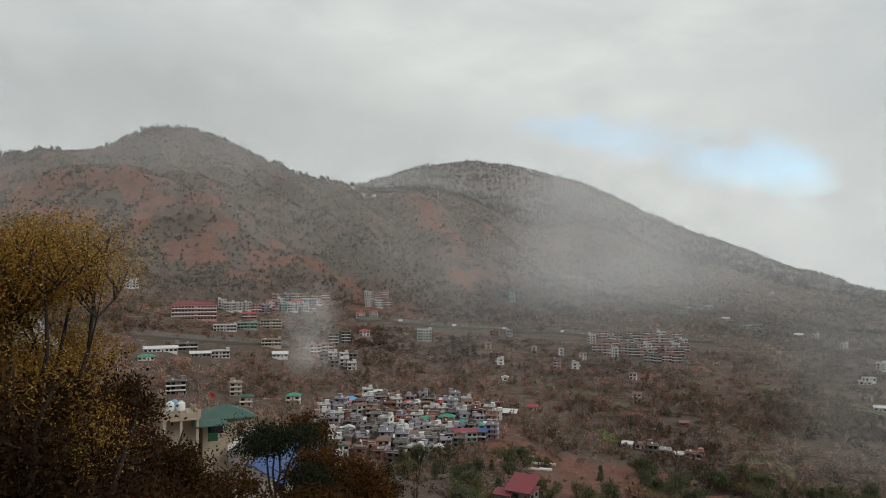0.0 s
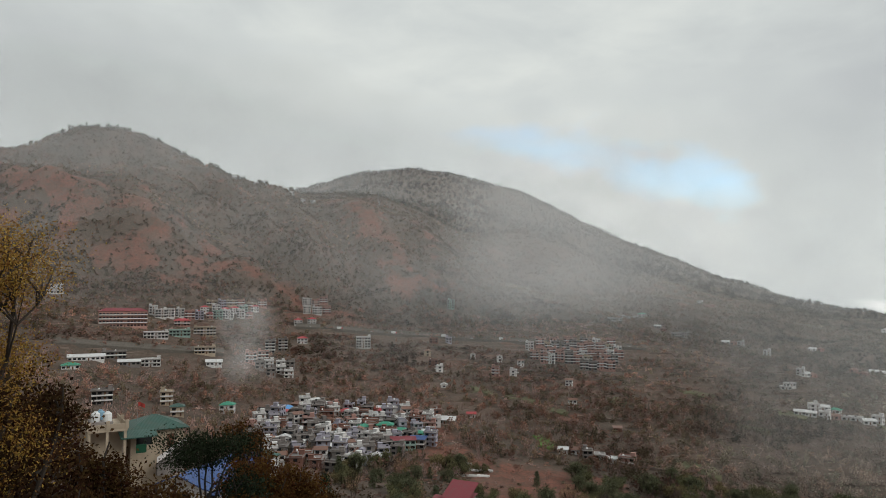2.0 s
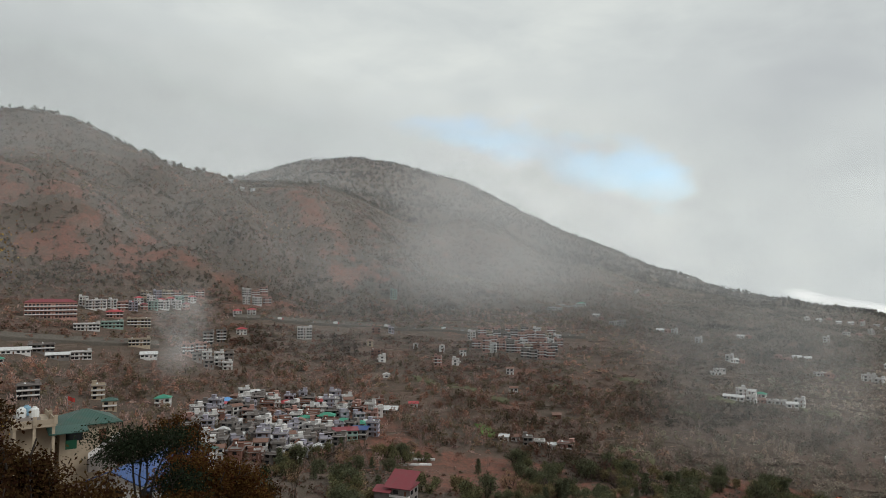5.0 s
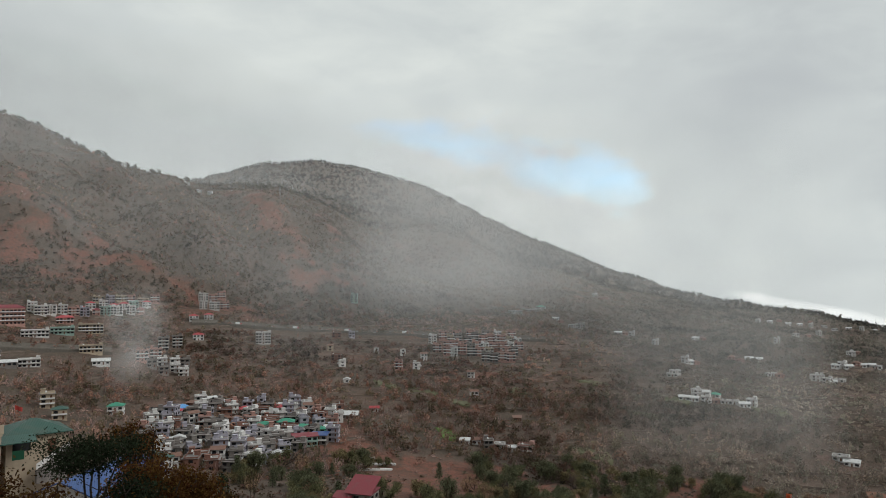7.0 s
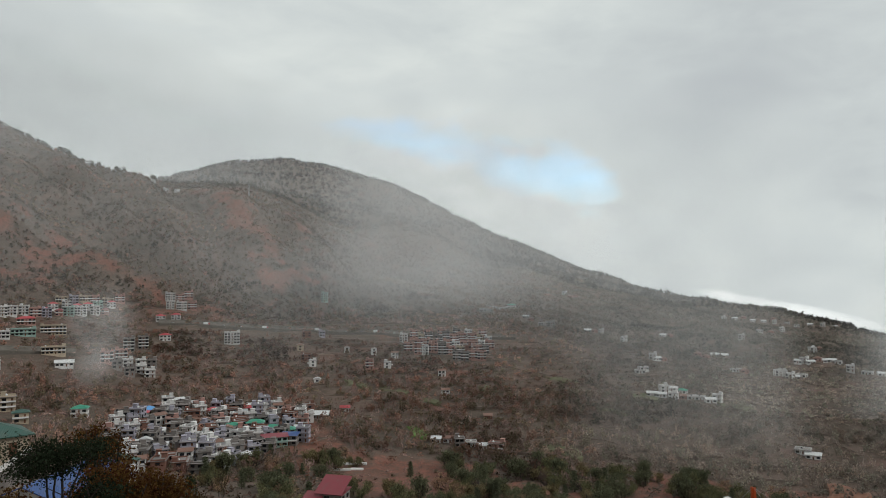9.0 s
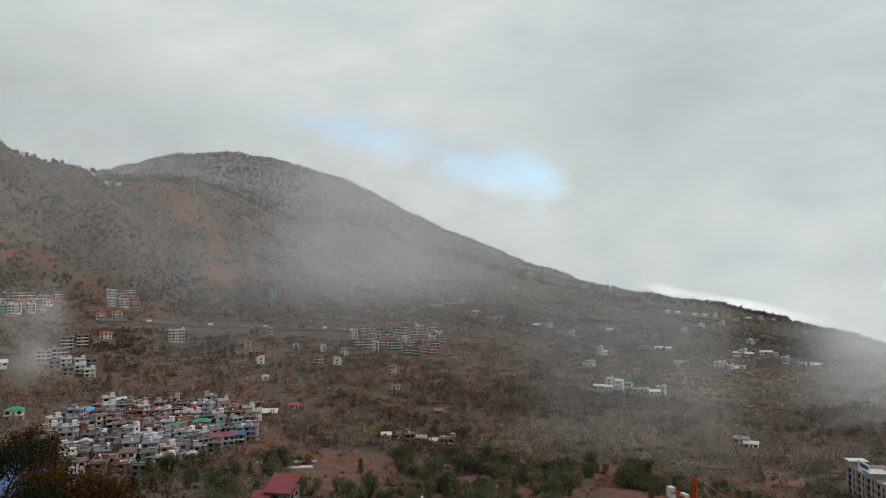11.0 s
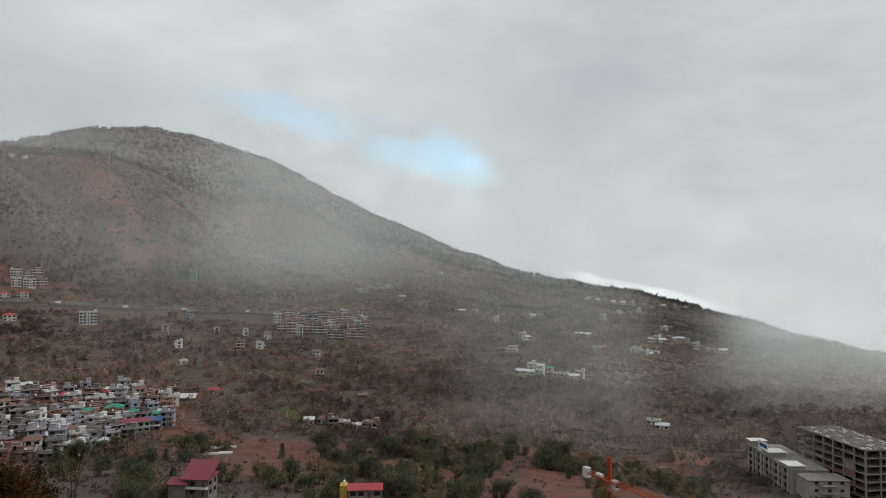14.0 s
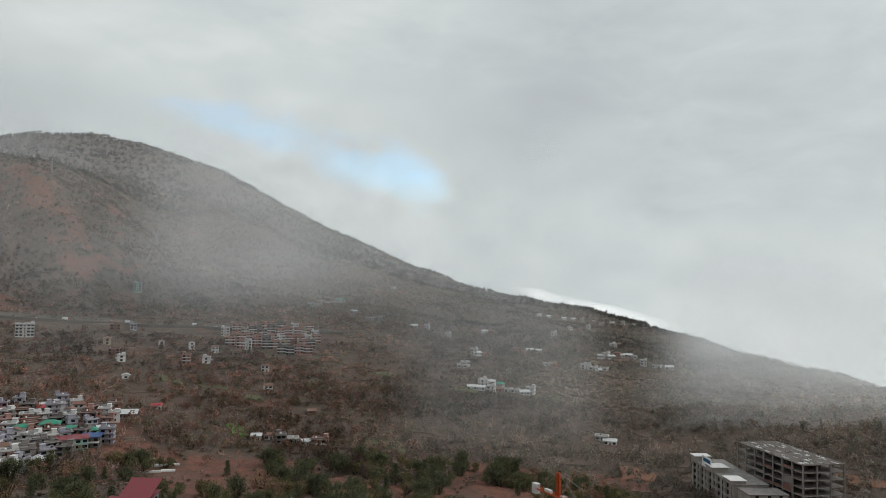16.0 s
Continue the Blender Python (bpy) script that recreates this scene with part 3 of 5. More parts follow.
def build_house(name, m, label, category, w, d, floors, wall_mat, roof, roof_mat, balcony=0, tanks=1, storey=3.0, bays=0, trim=None, group="", seed=0):
    """A hill house. The front faces its -y. Walls have real window openings; a skirt goes down into the slope."""
    rnd = random.Random(seed * 7 + floors)
    h = thing(name, m, label, category, group)
    top = floors * storey
    g = Geo()
    bays = bays or max(1, int(w / 3.0))
    windows, doors = [], []
    for side, (width, at) in enumerate((
            (w, lambda u, z, k: (u - w / 2, -d / 2 + k, z)), (d, lambda u, z, k: (w / 2 - k, u - d / 2, z)),
            (w, lambda u, z, k: (w / 2 - u, d / 2 - k, z)), (d, lambda u, z, k: (-w / 2 + k, d / 2 - u, z)))):
        holes = []
        n = bays if side in (0, 2) else max(1, int(d / 3.6))
        if side != 2:
            for f in range(floors):
                for b in range(n):
                    c = (b + 0.5) * width / n
                    z0 = f * storey
                    if side == 0 and b == n // 2 and (f == 0 or balcony):
                        holes.append((c - 0.5, c + 0.5, z0 + 0.05, z0 + 2.1))
                        doors.append((side, holes[-1], at))
                    else:
                        hw = min(1.1, width / n * 0.37)
                        holes.append((c - hw, c + hw, z0 + 0.8, z0 + 2.35))
                        windows.append((side, holes[-1], at))
        facade(g, holes, at, width, 0.0, top)
        g.face(at(0, -5, 0), at(width, -5, 0), at(width, 0, 0), at(0, 0, 0))
    part("wall", g, wall_mat, h)
    for side, (u0, u1, z0, z1), at in windows:
        p = Geo()
        p.face(at(u0, z0, 0.17), at(u1, z0, 0.17), at(u1, z1, 0.17), at(u0, z1, 0.17))
        part("window", p, GLASS, h)
    for side, (u0, u1, z0, z1), at in doors:
        p = Geo()
        p.face(at(u0, z0, 0.15), at(u1, z0, 0.15), at(u1, z1, 0.15), at(u0, z1, 0.15))
        part("door", p, WOOD, h)
    if balcony:
        for f in range(1, floors):
            z = f * storey
            depth = 1.5 if balcony == 1 else 1.9
            part("balcony", Geo().box(-w / 2 - 0.1, w / 2 + 0.1, -d / 2 - depth, -d / 2 - 0.003, z - 0.16, z), SLAB if not trim else trim, h)
            r = Geo().box(-w / 2, w / 2, -d / 2 - depth, -d / 2 - depth + 0.1, z, z + 0.85)
            for px in (-w / 2, w / 2 - 0.1):
                r.box(px, px + 0.1, -d / 2 - depth + 0.1, -d / 2 - 0.003, z, z + 0.85)
            part("railing", r, WHITE if wall_mat in (PINK, GREY, CREAM) else wall_mat, h)
    elif floors > 1:
        for f in range(1, floors):
            z = f * storey
            part("ledge", Geo().box(-w / 2 - 0.35, w / 2 + 0.35, -d / 2 - 0.4, d / 2 + 0.35, z - 0.14, z), SLAB if not trim else trim, h)
    if roof == "flat":
        part("roof", Geo().box(-w / 2 - 0.6, w / 2 + 0.6, -d / 2 - 1.3, d / 2 + 0.6, top + 0.002, top + 0.16), trim or SLAB, h)
        p = Geo()
        for x0, x1, y0, y1 in ((-w / 2, w / 2, -d / 2, -d / 2 + 0.14), (-w / 2, w / 2, d / 2 - 0.14, d / 2), (-w / 2, -w / 2 + 0.14, -d / 2 + 0.14, d / 2 - 0.14), (w / 2 - 0.14, w / 2, -d / 2 + 0.14, d / 2 - 0.14)):
            p.box(x0, x1, y0, y1, top + 0.16, top + 0.95)
        part("parapet", p, wall_mat, h)
        if floors > 1:
            sx = rnd.choice((-1, 1)) * (w / 2 - 1.6)
            part("stair_head", Geo().box(sx - 1.3, sx + 1.3, d / 2 - 3.0, d / 2 - 0.15, top + 0.165, top + 2.4).box(sx - 1.5, sx + 1.5, d / 2 - 3.3, d / 2 + 0.1, top + 2.403, top + 2.55), wall_mat, h)
        for k in range(tanks):
            water_tank(h, rnd.uniform(-w / 3, w / 3), rnd.uniform(-d / 4, d / 6), top + 0.16, rnd.choice((TANK_BLACK, TANK_WHITE, TANK_WHITE)))
    else:
        rise = 0.24 * d if roof != "shed" else 1.6
        part("roof", roof_shape(roof, w, d, top + 0.12, 0.7, rise), roof_mat, h)
        if roof == "gable":
            for x in (-w / 2 + 0.1, w / 2 - 0.1):
                e = Geo()
                e.v = [(x + k, y, z) for k in (-0.1, 0.1) for y, z in ((-d / 2, top), (d / 2, top), (0, top + rise * 0.86))]
                e.f = [(0, 2, 1), (3, 4, 5), (0, 1, 4, 3), (1, 2, 5, 4), (2, 0, 3, 5)]
                part("gable_wall", e, wall_mat, h)
        if roof == "shed":
            part("upper_wall", Geo().box(-w / 2, w / 2, d / 2 - 0.2, d / 2, top, top + 0.8), wall_mat, h)
    return h


WORDS = {WHITE: "white-washed", CREAM: "cream plastered", PINK: "pink plastered", LILAC: "pale lilac", AQUA: "aqua-green painted", GREY: "bare cement",
         BRICKISH: "unplastered brick", TIN_GREEN: "bright green", TIN_DULL: "dull green", TIN_RED: "red", TIN_MAROON: "maroon", TIN_BLUE: "blue",
         TIN_SKY: "light blue", TIN_GREY: "grey", TIN_RUST: "rusty", SLAB: "grey"}
TEMPLATES = {}


def put_house(az, r, w, d, floors, wall_mat, roof="flat", roof_mat=SLAB, balcony=0, turn=0.0, sink=0.3, tanks=1, name="house", storey=3.0, where="on the terraced hillside", group="", trim=None, bays=0):
    """A house at a heading and distance, its front turned to the valley; alike houses share their meshes."""
    x, y, z = spot(az, r, sink)
    m = pose(x, y, z, 0, 0, -az + turn)
    key = (w, d, floors, wall_mat.name, roof, roof_mat.name, balcony, tanks, name, storey, bays)
    if key in TEMPLATES:
        return tagged(copy_thing(TEMPLATES[key], m), group=group)
    size = {1: "one-storey", 2: "two-storey", 3: "three-storey", 4: "four-storey"}.get(floors, "tall")
    cap = "flat roof" if roof == "flat" else f"{WORDS[roof_mat]} roof"
    TEMPLATES[key] = build_house(name, m, f"{size} {WORDS[wall_mat]} {name.replace('_', ' ')}, {cap}, {where}", "house" if name == "house" else "building",
                                 w, d, floors, wall_mat, roof, roof_mat, balcony, tanks, storey, bays, trim, group, seed=len(TEMPLATES))
    return TEMPLATES[key]


# a stock of plans from which the villages are made
STOCK = [
    (8, 7, 2, WHITE, "flat", SLAB, 1), (9, 8, 3, WHITE, "flat", SLAB, 1), (7, 6, 2, LILAC, "flat", SLAB, 0), (8, 7, 2, GREY, "flat", SLAB, 0),
    (7, 6, 1, WHITE, "gable", TIN_GREY, 0), (8, 6, 2, PINK, "flat", SLAB, 1), (9, 7, 2, CREAM, "hip", TIN_RUST, 0), (7, 6, 2, WHITE, "gable", TIN_RUST, 0),
    (10, 7, 2, BRICKISH, "flat", SLAB, 1), (8, 8, 3, LILAC, "flat", SLAB, 1), (7, 7, 2, AQUA, "flat", SLAB, 0), (6, 5, 1, GREY, "shed", TIN_GREY, 0),
    (6, 5, 1, BRICKISH, "shed", TIN_RUST, 0), (8, 7, 3, PINK, "flat", SLAB, 1)]
TALL = [(9, 8, 3, WHITE, "flat", SLAB, 1), (10, 8, 3, PINK, "flat", SLAB, 1), (11, 8, 3, PINK, "flat", SLAB, 1), (9, 8, 4, GREY, "flat", SLAB, 1), (9, 7, 3, CREAM, "flat", SLAB, 1)]
WIDE = [(13, 8, 2, WHITE, "flat", SLAB, 1), (12, 8, 3, WHITE, "flat", SLAB, 1), (14, 8, 2, PINK, "flat", SLAB, 1), (12, 8, 2, CREAM, "flat", SLAB, 1), (13, 8, 3, LILAC, "flat", SLAB, 1),
        (12, 8, 2, WHITE, "hip", TIN_RED, 1)]
TAKEN = []


def free(az, r, gap):
    x, y, _ = spot(az, r)
    if any((x - a) ** 2 + (y - b) ** 2 < ((gap + c) / 2) ** 2 for a, b, c in TAKEN):
        return False
    TAKEN.append((x, y, gap))
    return True


def cluster(count, az0, az1, r0, r1, stock, seed, gap, where, group, inside=None):
    rnd = random.Random(seed)
    made = tries = 0
    while made < count and tries < count * 40:
        tries += 1
        az, r = rnd.uniform(az0, az1), rnd.uniform(r0, r1)
        if inside and not inside(az, r):
            continue
        if not free(az, r, gap):
            continue
        w, d, f, wall, roof, rm, bal = rnd.choice(stock)
        put_house(az, r, w, d, f, wall, roof, rm, bal, turn=rnd.choice((0, 0, 90, -90, 20, -25)) + rnd.uniform(-12, 12), where=where, group=group)
        made += 1


# the landmarks first
def row_of_houses(rows, where, group):
    for az, r, w, d, f, wall, roof, rm, bal, turn in rows:
        x, y, _ = spot(az, r)
        TAKEN.append((x, y, max(w, d) * 0.9))
        put_house(az, r, w, d, f, wall, roof, rm, bal, turn, where=where, group=group)


row_of_houses([
    (-12.2, 350, 9, 8, 2, WHITE, "hip", TIN_GREEN, 1, -10),
    (-7.6, 362, 11, 9, 1, CREAM, "hip", TIN_SKY, 0, 14), (-8.2, 355, 11, 8, 1, WHITE, "hip", TIN_RED, 0, -8), (-9.6, 330, 10, 8, 1, WHITE, "flat", SLAB, 0, 0),
    (-2.9, 372, 10, 8, 1, WHITE, "hip", TIN_RED, 0, 20), (-0.2, 380, 9, 7, 1, PINK, "gable", TIN_RED, 0, 0),
    (1.7, 318, 17, 8, 2, AQUA, "shed", TIN_MAROON, 2, 4), (3.0, 322, 10, 8, 2, GREY, "shed", TIN_BLUE, 1, -12),
    (-1.4, 338, 8, 7, 2, WHITE, "hip", TIN_GREEN, 1, 10), (0.3, 345, 11, 8, 2, WHITE, "hip", TIN_GREEN, 1, -5), (1.6, 343, 10, 8, 1, WHITE, "hip", TIN_GREEN, 0, 6),
    (2.8, 340, 10, 8, 1, CREAM, "hip", TIN_GREEN, 0, 0), (3.9, 336, 9, 7, 1, WHITE, "hip", TIN_GREEN, 0, -8),
    (5.3, 372, 15, 10, 1, GREY, "gable", TIN_GREY, 0, -12), (7.4, 395, 7, 6, 1, WHITE, "gable", TIN_RED, 0, 0),
    (-24.5, 640, 9, 8, 2, WHITE, "flat", SLAB, 1, 0)], "in the valley", "houses of the valley villages")
row_of_houses([(14.9 + 0.95 * k, 330 + 3 * (k % 2) - k, w, 6, 1 + (k % 3 == 2), mat, roof, rm, 0, -6 + 5 * k % 11) for k, (w, mat, roof, rm) in enumerate((
    (6, WHITE, "gable", TIN_GREY), (6, WHITE, "gable", TIN_RUST), (6, GREY, "flat", SLAB), (7, WHITE, "flat", SLAB), (6, WHITE, "gable", TIN_GREY)))],
    "in the short row", "houses in the short row")
row_of_houses([(19.9, 322, 10, 7, 2, PINK, "flat", SLAB, 1, -14)], "at the end of the row", "houses in the short row")


def sight(az, el):
    """The distance at which a line of sight meets the ground beyond the village, as spot() takes it."""
    rs = np.arange(430.0, 2400.0, 4.0)
    up = ground(rs * math.sin(radians(az)), rs * math.cos(radians(az))) > rs * math.tan(radians(el))
    return (rs[np.argmax(up)] if up.any() else 1100.0) / FAR


def street(az0, az1, el, count, stock, seed, where, group, stray=0.12, turn=8):
    """Houses side by side along a level line of the slope."""
    rnd = random.Random(seed)
    for k in range(count):
        az = az0 + (az1 - az0) * (k + 0.5) / count + rnd.uniform(-0.12, 0.12)
        r = sight(az, el + rnd.uniform(-stray, stray))
        w, d, f, wall, roof, rm, bal = rnd.choice(stock)
        x, y, _ = spot(az, r)
        TAKEN.append((x - 9 * math.sin(radians(az)), y - 9 * math.cos(radians(az)), w * 2.0))
        put_house(az, r, w, d, f, wall, roof, rm, bal, rnd.uniform(-turn, turn), where=where, group=group)


def landmark(az0, az1, el, w, d, f, wall, roof, rm, bal, turn=0, **more):
    """One large building on a line of sight; the ground before it is kept clear."""
    az = (az0 + az1) / 2
    r = sight(az, el)
    for k in range(max(1, int(w / 10))):
        x, y, _ = spot(az + (k + 0.5 - max(1, int(w / 10)) / 2) * 0.8, r)
        TAKEN.append((x - 10 * math.sin(radians(az)), y - 10 * math.cos(radians(az)), 24))
    put_house(az, r, w, d, f, wall, roof, rm, bal, turn, **more)


for row in ((-25.1, -23.9, 0.3, 17, 9, 3, WHITE, "flat", SLAB, 1), (-16.6, -14.9, -2.25, 16, 9, 2, PINK, "hip", TIN_RED, 1), (-18.4, -16.8, -3.15, 22, 9, 2, WHITE, "flat", SLAB, 1),
            (-16.7, -15.1, -3.05, 20, 9, 2, AQUA, "flat", SLAB, 1), (-15.0, -13.1, -3.0, 22, 9, 3, CREAM, "flat", SLAB, 1), (-14.8, -13.2, -4.5, 18, 8, 2, CREAM, "flat", SLAB, 1),
            (-23.4, -21.2, -4.65, 26, 9, 1, WHITE, "gable", TIN_GREY, 0), (-21.2, -19.7, -4.7, 18, 9, 2, GREY, "flat", SLAB, 1), (-20.2, -18.6, -5.2, 16, 8, 1, GREY, "gable", TIN_GREY, 0),
            (-18.6, -17.2, -5.25, 15, 8, 2, WHITE, "flat", SLAB, 1), (-14.0, -12.6, -5.5, 13, 9, 1, WHITE, "gable", TIN_GREY, 0), (-24.0, -22.6, -5.2, 12, 8, 1, WHITE, "hip", TIN_GREEN, 0),
            (-21.9, -20.4, -7.9, 12, 9, 3, GREY, "flat", SLAB, 1), (-17.2, -16.2, -8.2, 8, 8, 3, CREAM, "flat", SLAB, 1), (-16.4, -15.4, -9.0, 8, 7, 2, CREAM, "hip", TIN_DULL, 1),
            (-2.25, -0.85, -4.1, 16, 9, 4, WHITE, "flat", SLAB, 1), (-7.0, -6.0, -3.7, 11, 8, 2, WHITE, "hip", TIN_RED, 0)):
    landmark(*row, where="at the mountain's foot", group="houses at the mountain's foot")
landmark(-21.6, -18.3, -2.25, 44, 12, 4, PINK, "hip", TIN_MAROON, 2, 4, name="school_block", where="at the mountain's foot", trim=WHITE, storey=3.9)
FOOT = [(12, 8, 3, WHITE, "flat", SLAB, 1), (11, 8, 3, PINK, "flat", SLAB, 1), (10, 8, 2, WHITE, "hip", TIN_RED, 1), (9, 8, 3, LILAC, "flat", SLAB, 1),
        (9, 8, 3, WHITE, "flat", SLAB, 1), (12, 8, 2, CREAM, "flat", SLAB, 1), (8, 7, 2, PINK, "hip", TIN_MAROON, 1), (10, 8, 3, AQUA, "flat", SLAB, 1)]
AT_FOOT = ("at the mountain's foot", "houses at the mountain's foot")
street(-14.0, -9.4, -0.75, 6, FOOT, 101, *AT_FOOT)
street(-14.4, -10.0, -1.2, 6, FOOT, 102, *AT_FOOT)
street(-15.0, -10.3, -1.7, 6, FOOT, 103, *AT_FOOT)
street(-18.3, -15.6, -1.45, 4, FOOT[:2] + FOOT[4:5], 104, *AT_FOOT)
street(-15.7, -14.2, -1.65, 2, FOOT[1:3], 105, *AT_FOOT)
street(-6.6, -4.4, -0.7, 3, FOOT[:2] + FOOT[4:5], 106, *AT_FOOT)
street(-6.5, -4.2, -1.3, 3, FOOT[:2] + FOOT[4:5], 107, *AT_FOOT)
street(-7.3, -5.2, -2.3, 2, FOOT[1:3], 108, *AT_FOOT)
street(-9.4, -7.6, -4.4, 2, TALL[3:4], 109, *AT_FOOT)
street(-11.1, -9.1, -5.1, 2, TALL[1:2] + FOOT[2:3], 110, *AT_FOOT)
street(-10.3, -7.0, -5.7, 4, STOCK[:1] + STOCK[3:4] + STOCK[5:6], 111, *AT_FOOT)
street(-9.3, -7.2, -6.3, 3, STOCK[:1] + STOCK[3:4], 112, *AT_FOOT)
COLONY = ("in the stepped colony", "houses of the stepped colony")
BLOCKS = TALL + TALL[:3] + [(10, 8, 3, BRICKISH, "flat", SLAB, 1), (9, 8, 3, GREY, "flat", SLAB, 1)]
street(12.6, 19.4, -3.9, 6, BLOCKS, 121, *COLONY)
street(13.4, 19.5, -4.4, 9, BLOCKS, 122, *COLONY)
street(12.4, 19.6, -4.85, 11, BLOCKS, 123, *COLONY)
street(13.0, 19.3, -5.25, 9, BLOCKS, 124, *COLONY)
street(16.2, 19.0, -5.7, 4, BLOCKS, 125, *COLONY)
street(11.8, 12.6, -4.2, 1, TALL[:1], 126, *COLONY)
LOW = [(9, 7, 1, WHITE, "gable", TIN_GREY, 0), (8, 7, 2, WHITE, "flat", SLAB, 1), (10, 7, 1, WHITE, "flat", SLAB, 0), (8, 7, 1, PINK, "hip", TIN_RUST, 0)]
HAMLET = ("in the hamlet", "houses of the hamlet")
street(32.0, 35.0, -8.5, 4, LOW, 131, *HAMLET, 0.1, 25)
street(32.9, 34.9, -8.0, 3, LOW[:2] + [(9, 7, 1, WHITE, "hip", TIN_GREEN, 0)] * 2, 132, *HAMLET, 0.1, 25)
street(35.0, 37.4, -8.5, 4, LOW[:3], 133, *HAMLET, 0.15, 25)
SHOULDER = ("on the mountain's shoulder", "houses on the shoulder")
street(18.6, 20.9, -1.6, 5, [(12, 8, 2, WHITE, "flat", SLAB, 1), (10, 8, 1, WHITE, "flat", SLAB, 1)], 141, *SHOULDER)
street(20.7, 21.7, -1.55, 1, [(15, 9, 2, WHITE, "hip", TIN_GREEN, 1)], 142, *SHOULDER)
street(22.0, 23.2, -2.4, 2, LOW, 143, *SHOULDER)
street(23.5, 24.8, -3.0, 2, WIDE[:1], 144, *SHOULDER)
street(27.0, 28.8, -3.5, 3, LOW, 145, *SHOULDER)
FAR_SIDE = ("on the far hillside", "houses of the far hillside")
for seed, (az0, az1, el, n) in enumerate(((25.3, 26.6, -0.5, 3), (29.8, 30.6, -4.3, 1), (32.1, 33.4, -5.5, 3), (31.1, 31.9, -6.5, 2), (35.6, 37.9, -5.3, 4), (38.2, 39.3, -6.3, 2),
                                           (41.2, 43.2, -6.6, 5), (42.6, 45.4, -5.4, 7), (33.0, 34.0, -3.9, 2), (38.6, 39.4, -3.9, 1), (43.6, 44.4, -4.6, 2),
                                           (37.4, 41.5, -2.35, 6), (41.0, 47.0, -2.7, 8), (45.6, 48.4, -6.0, 3), (40.0, 42.0, -3.2, 3))):
    street(az0, az1, el, n, LOW, 150 + seed, *FAR_SIDE, 0.15, 30)
cluster(150, -11.0, 4.8, 272, 388, STOCK[:1] * 3 + STOCK[2:6] * 2 + STOCK[2:4] * 2 + STOCK[7:10] + STOCK[11:13], 6, 9.0, "crowded in the village", "houses of the village",
        lambda az, r: az < 4.6 - max(0, (330 - r) / 7.0) and az > -10.5 + max(0, (r - 335) / 12.0) + max(0, (300 - r) / 12))
cluster(10, 3.5, 12.4, 500, 600, STOCK, 8, 14, "among the orchards", "scattered houses")
cluster(4, 5.0, 28.0, 380, 540, STOCK[4:5] + STOCK[7:8] + STOCK[11:13], 9, 24, "among the orchards", "scattered houses")
street(42.4, 44.0, -12.1, 2, LOW, 170, "above the building site", "scattered houses")
street(5.2, 6.1, -0.9, 1, [(9, 8, 4, AQUA, "flat", SLAB, 1)], 171, "alone on the red slope", "scattered houses")
cluster(12, -13.5, -2.0, 1040, 1090, STOCK[:2] + STOCK[4:5], 14, 14, "along the mountain crest", "houses on the crest")


BENCH = sight(-18.5, -4.1)
for k in range(40):
    x, y, _ = spot(-6.8 + 0.72 * k, 596)
    TAKEN.append((x, y, 26))
for k in range(16):
    x, y, _ = spot(-24.2 + 0.75 * k, BENCH - 8)
    TAKEN.append((x, y, 30))


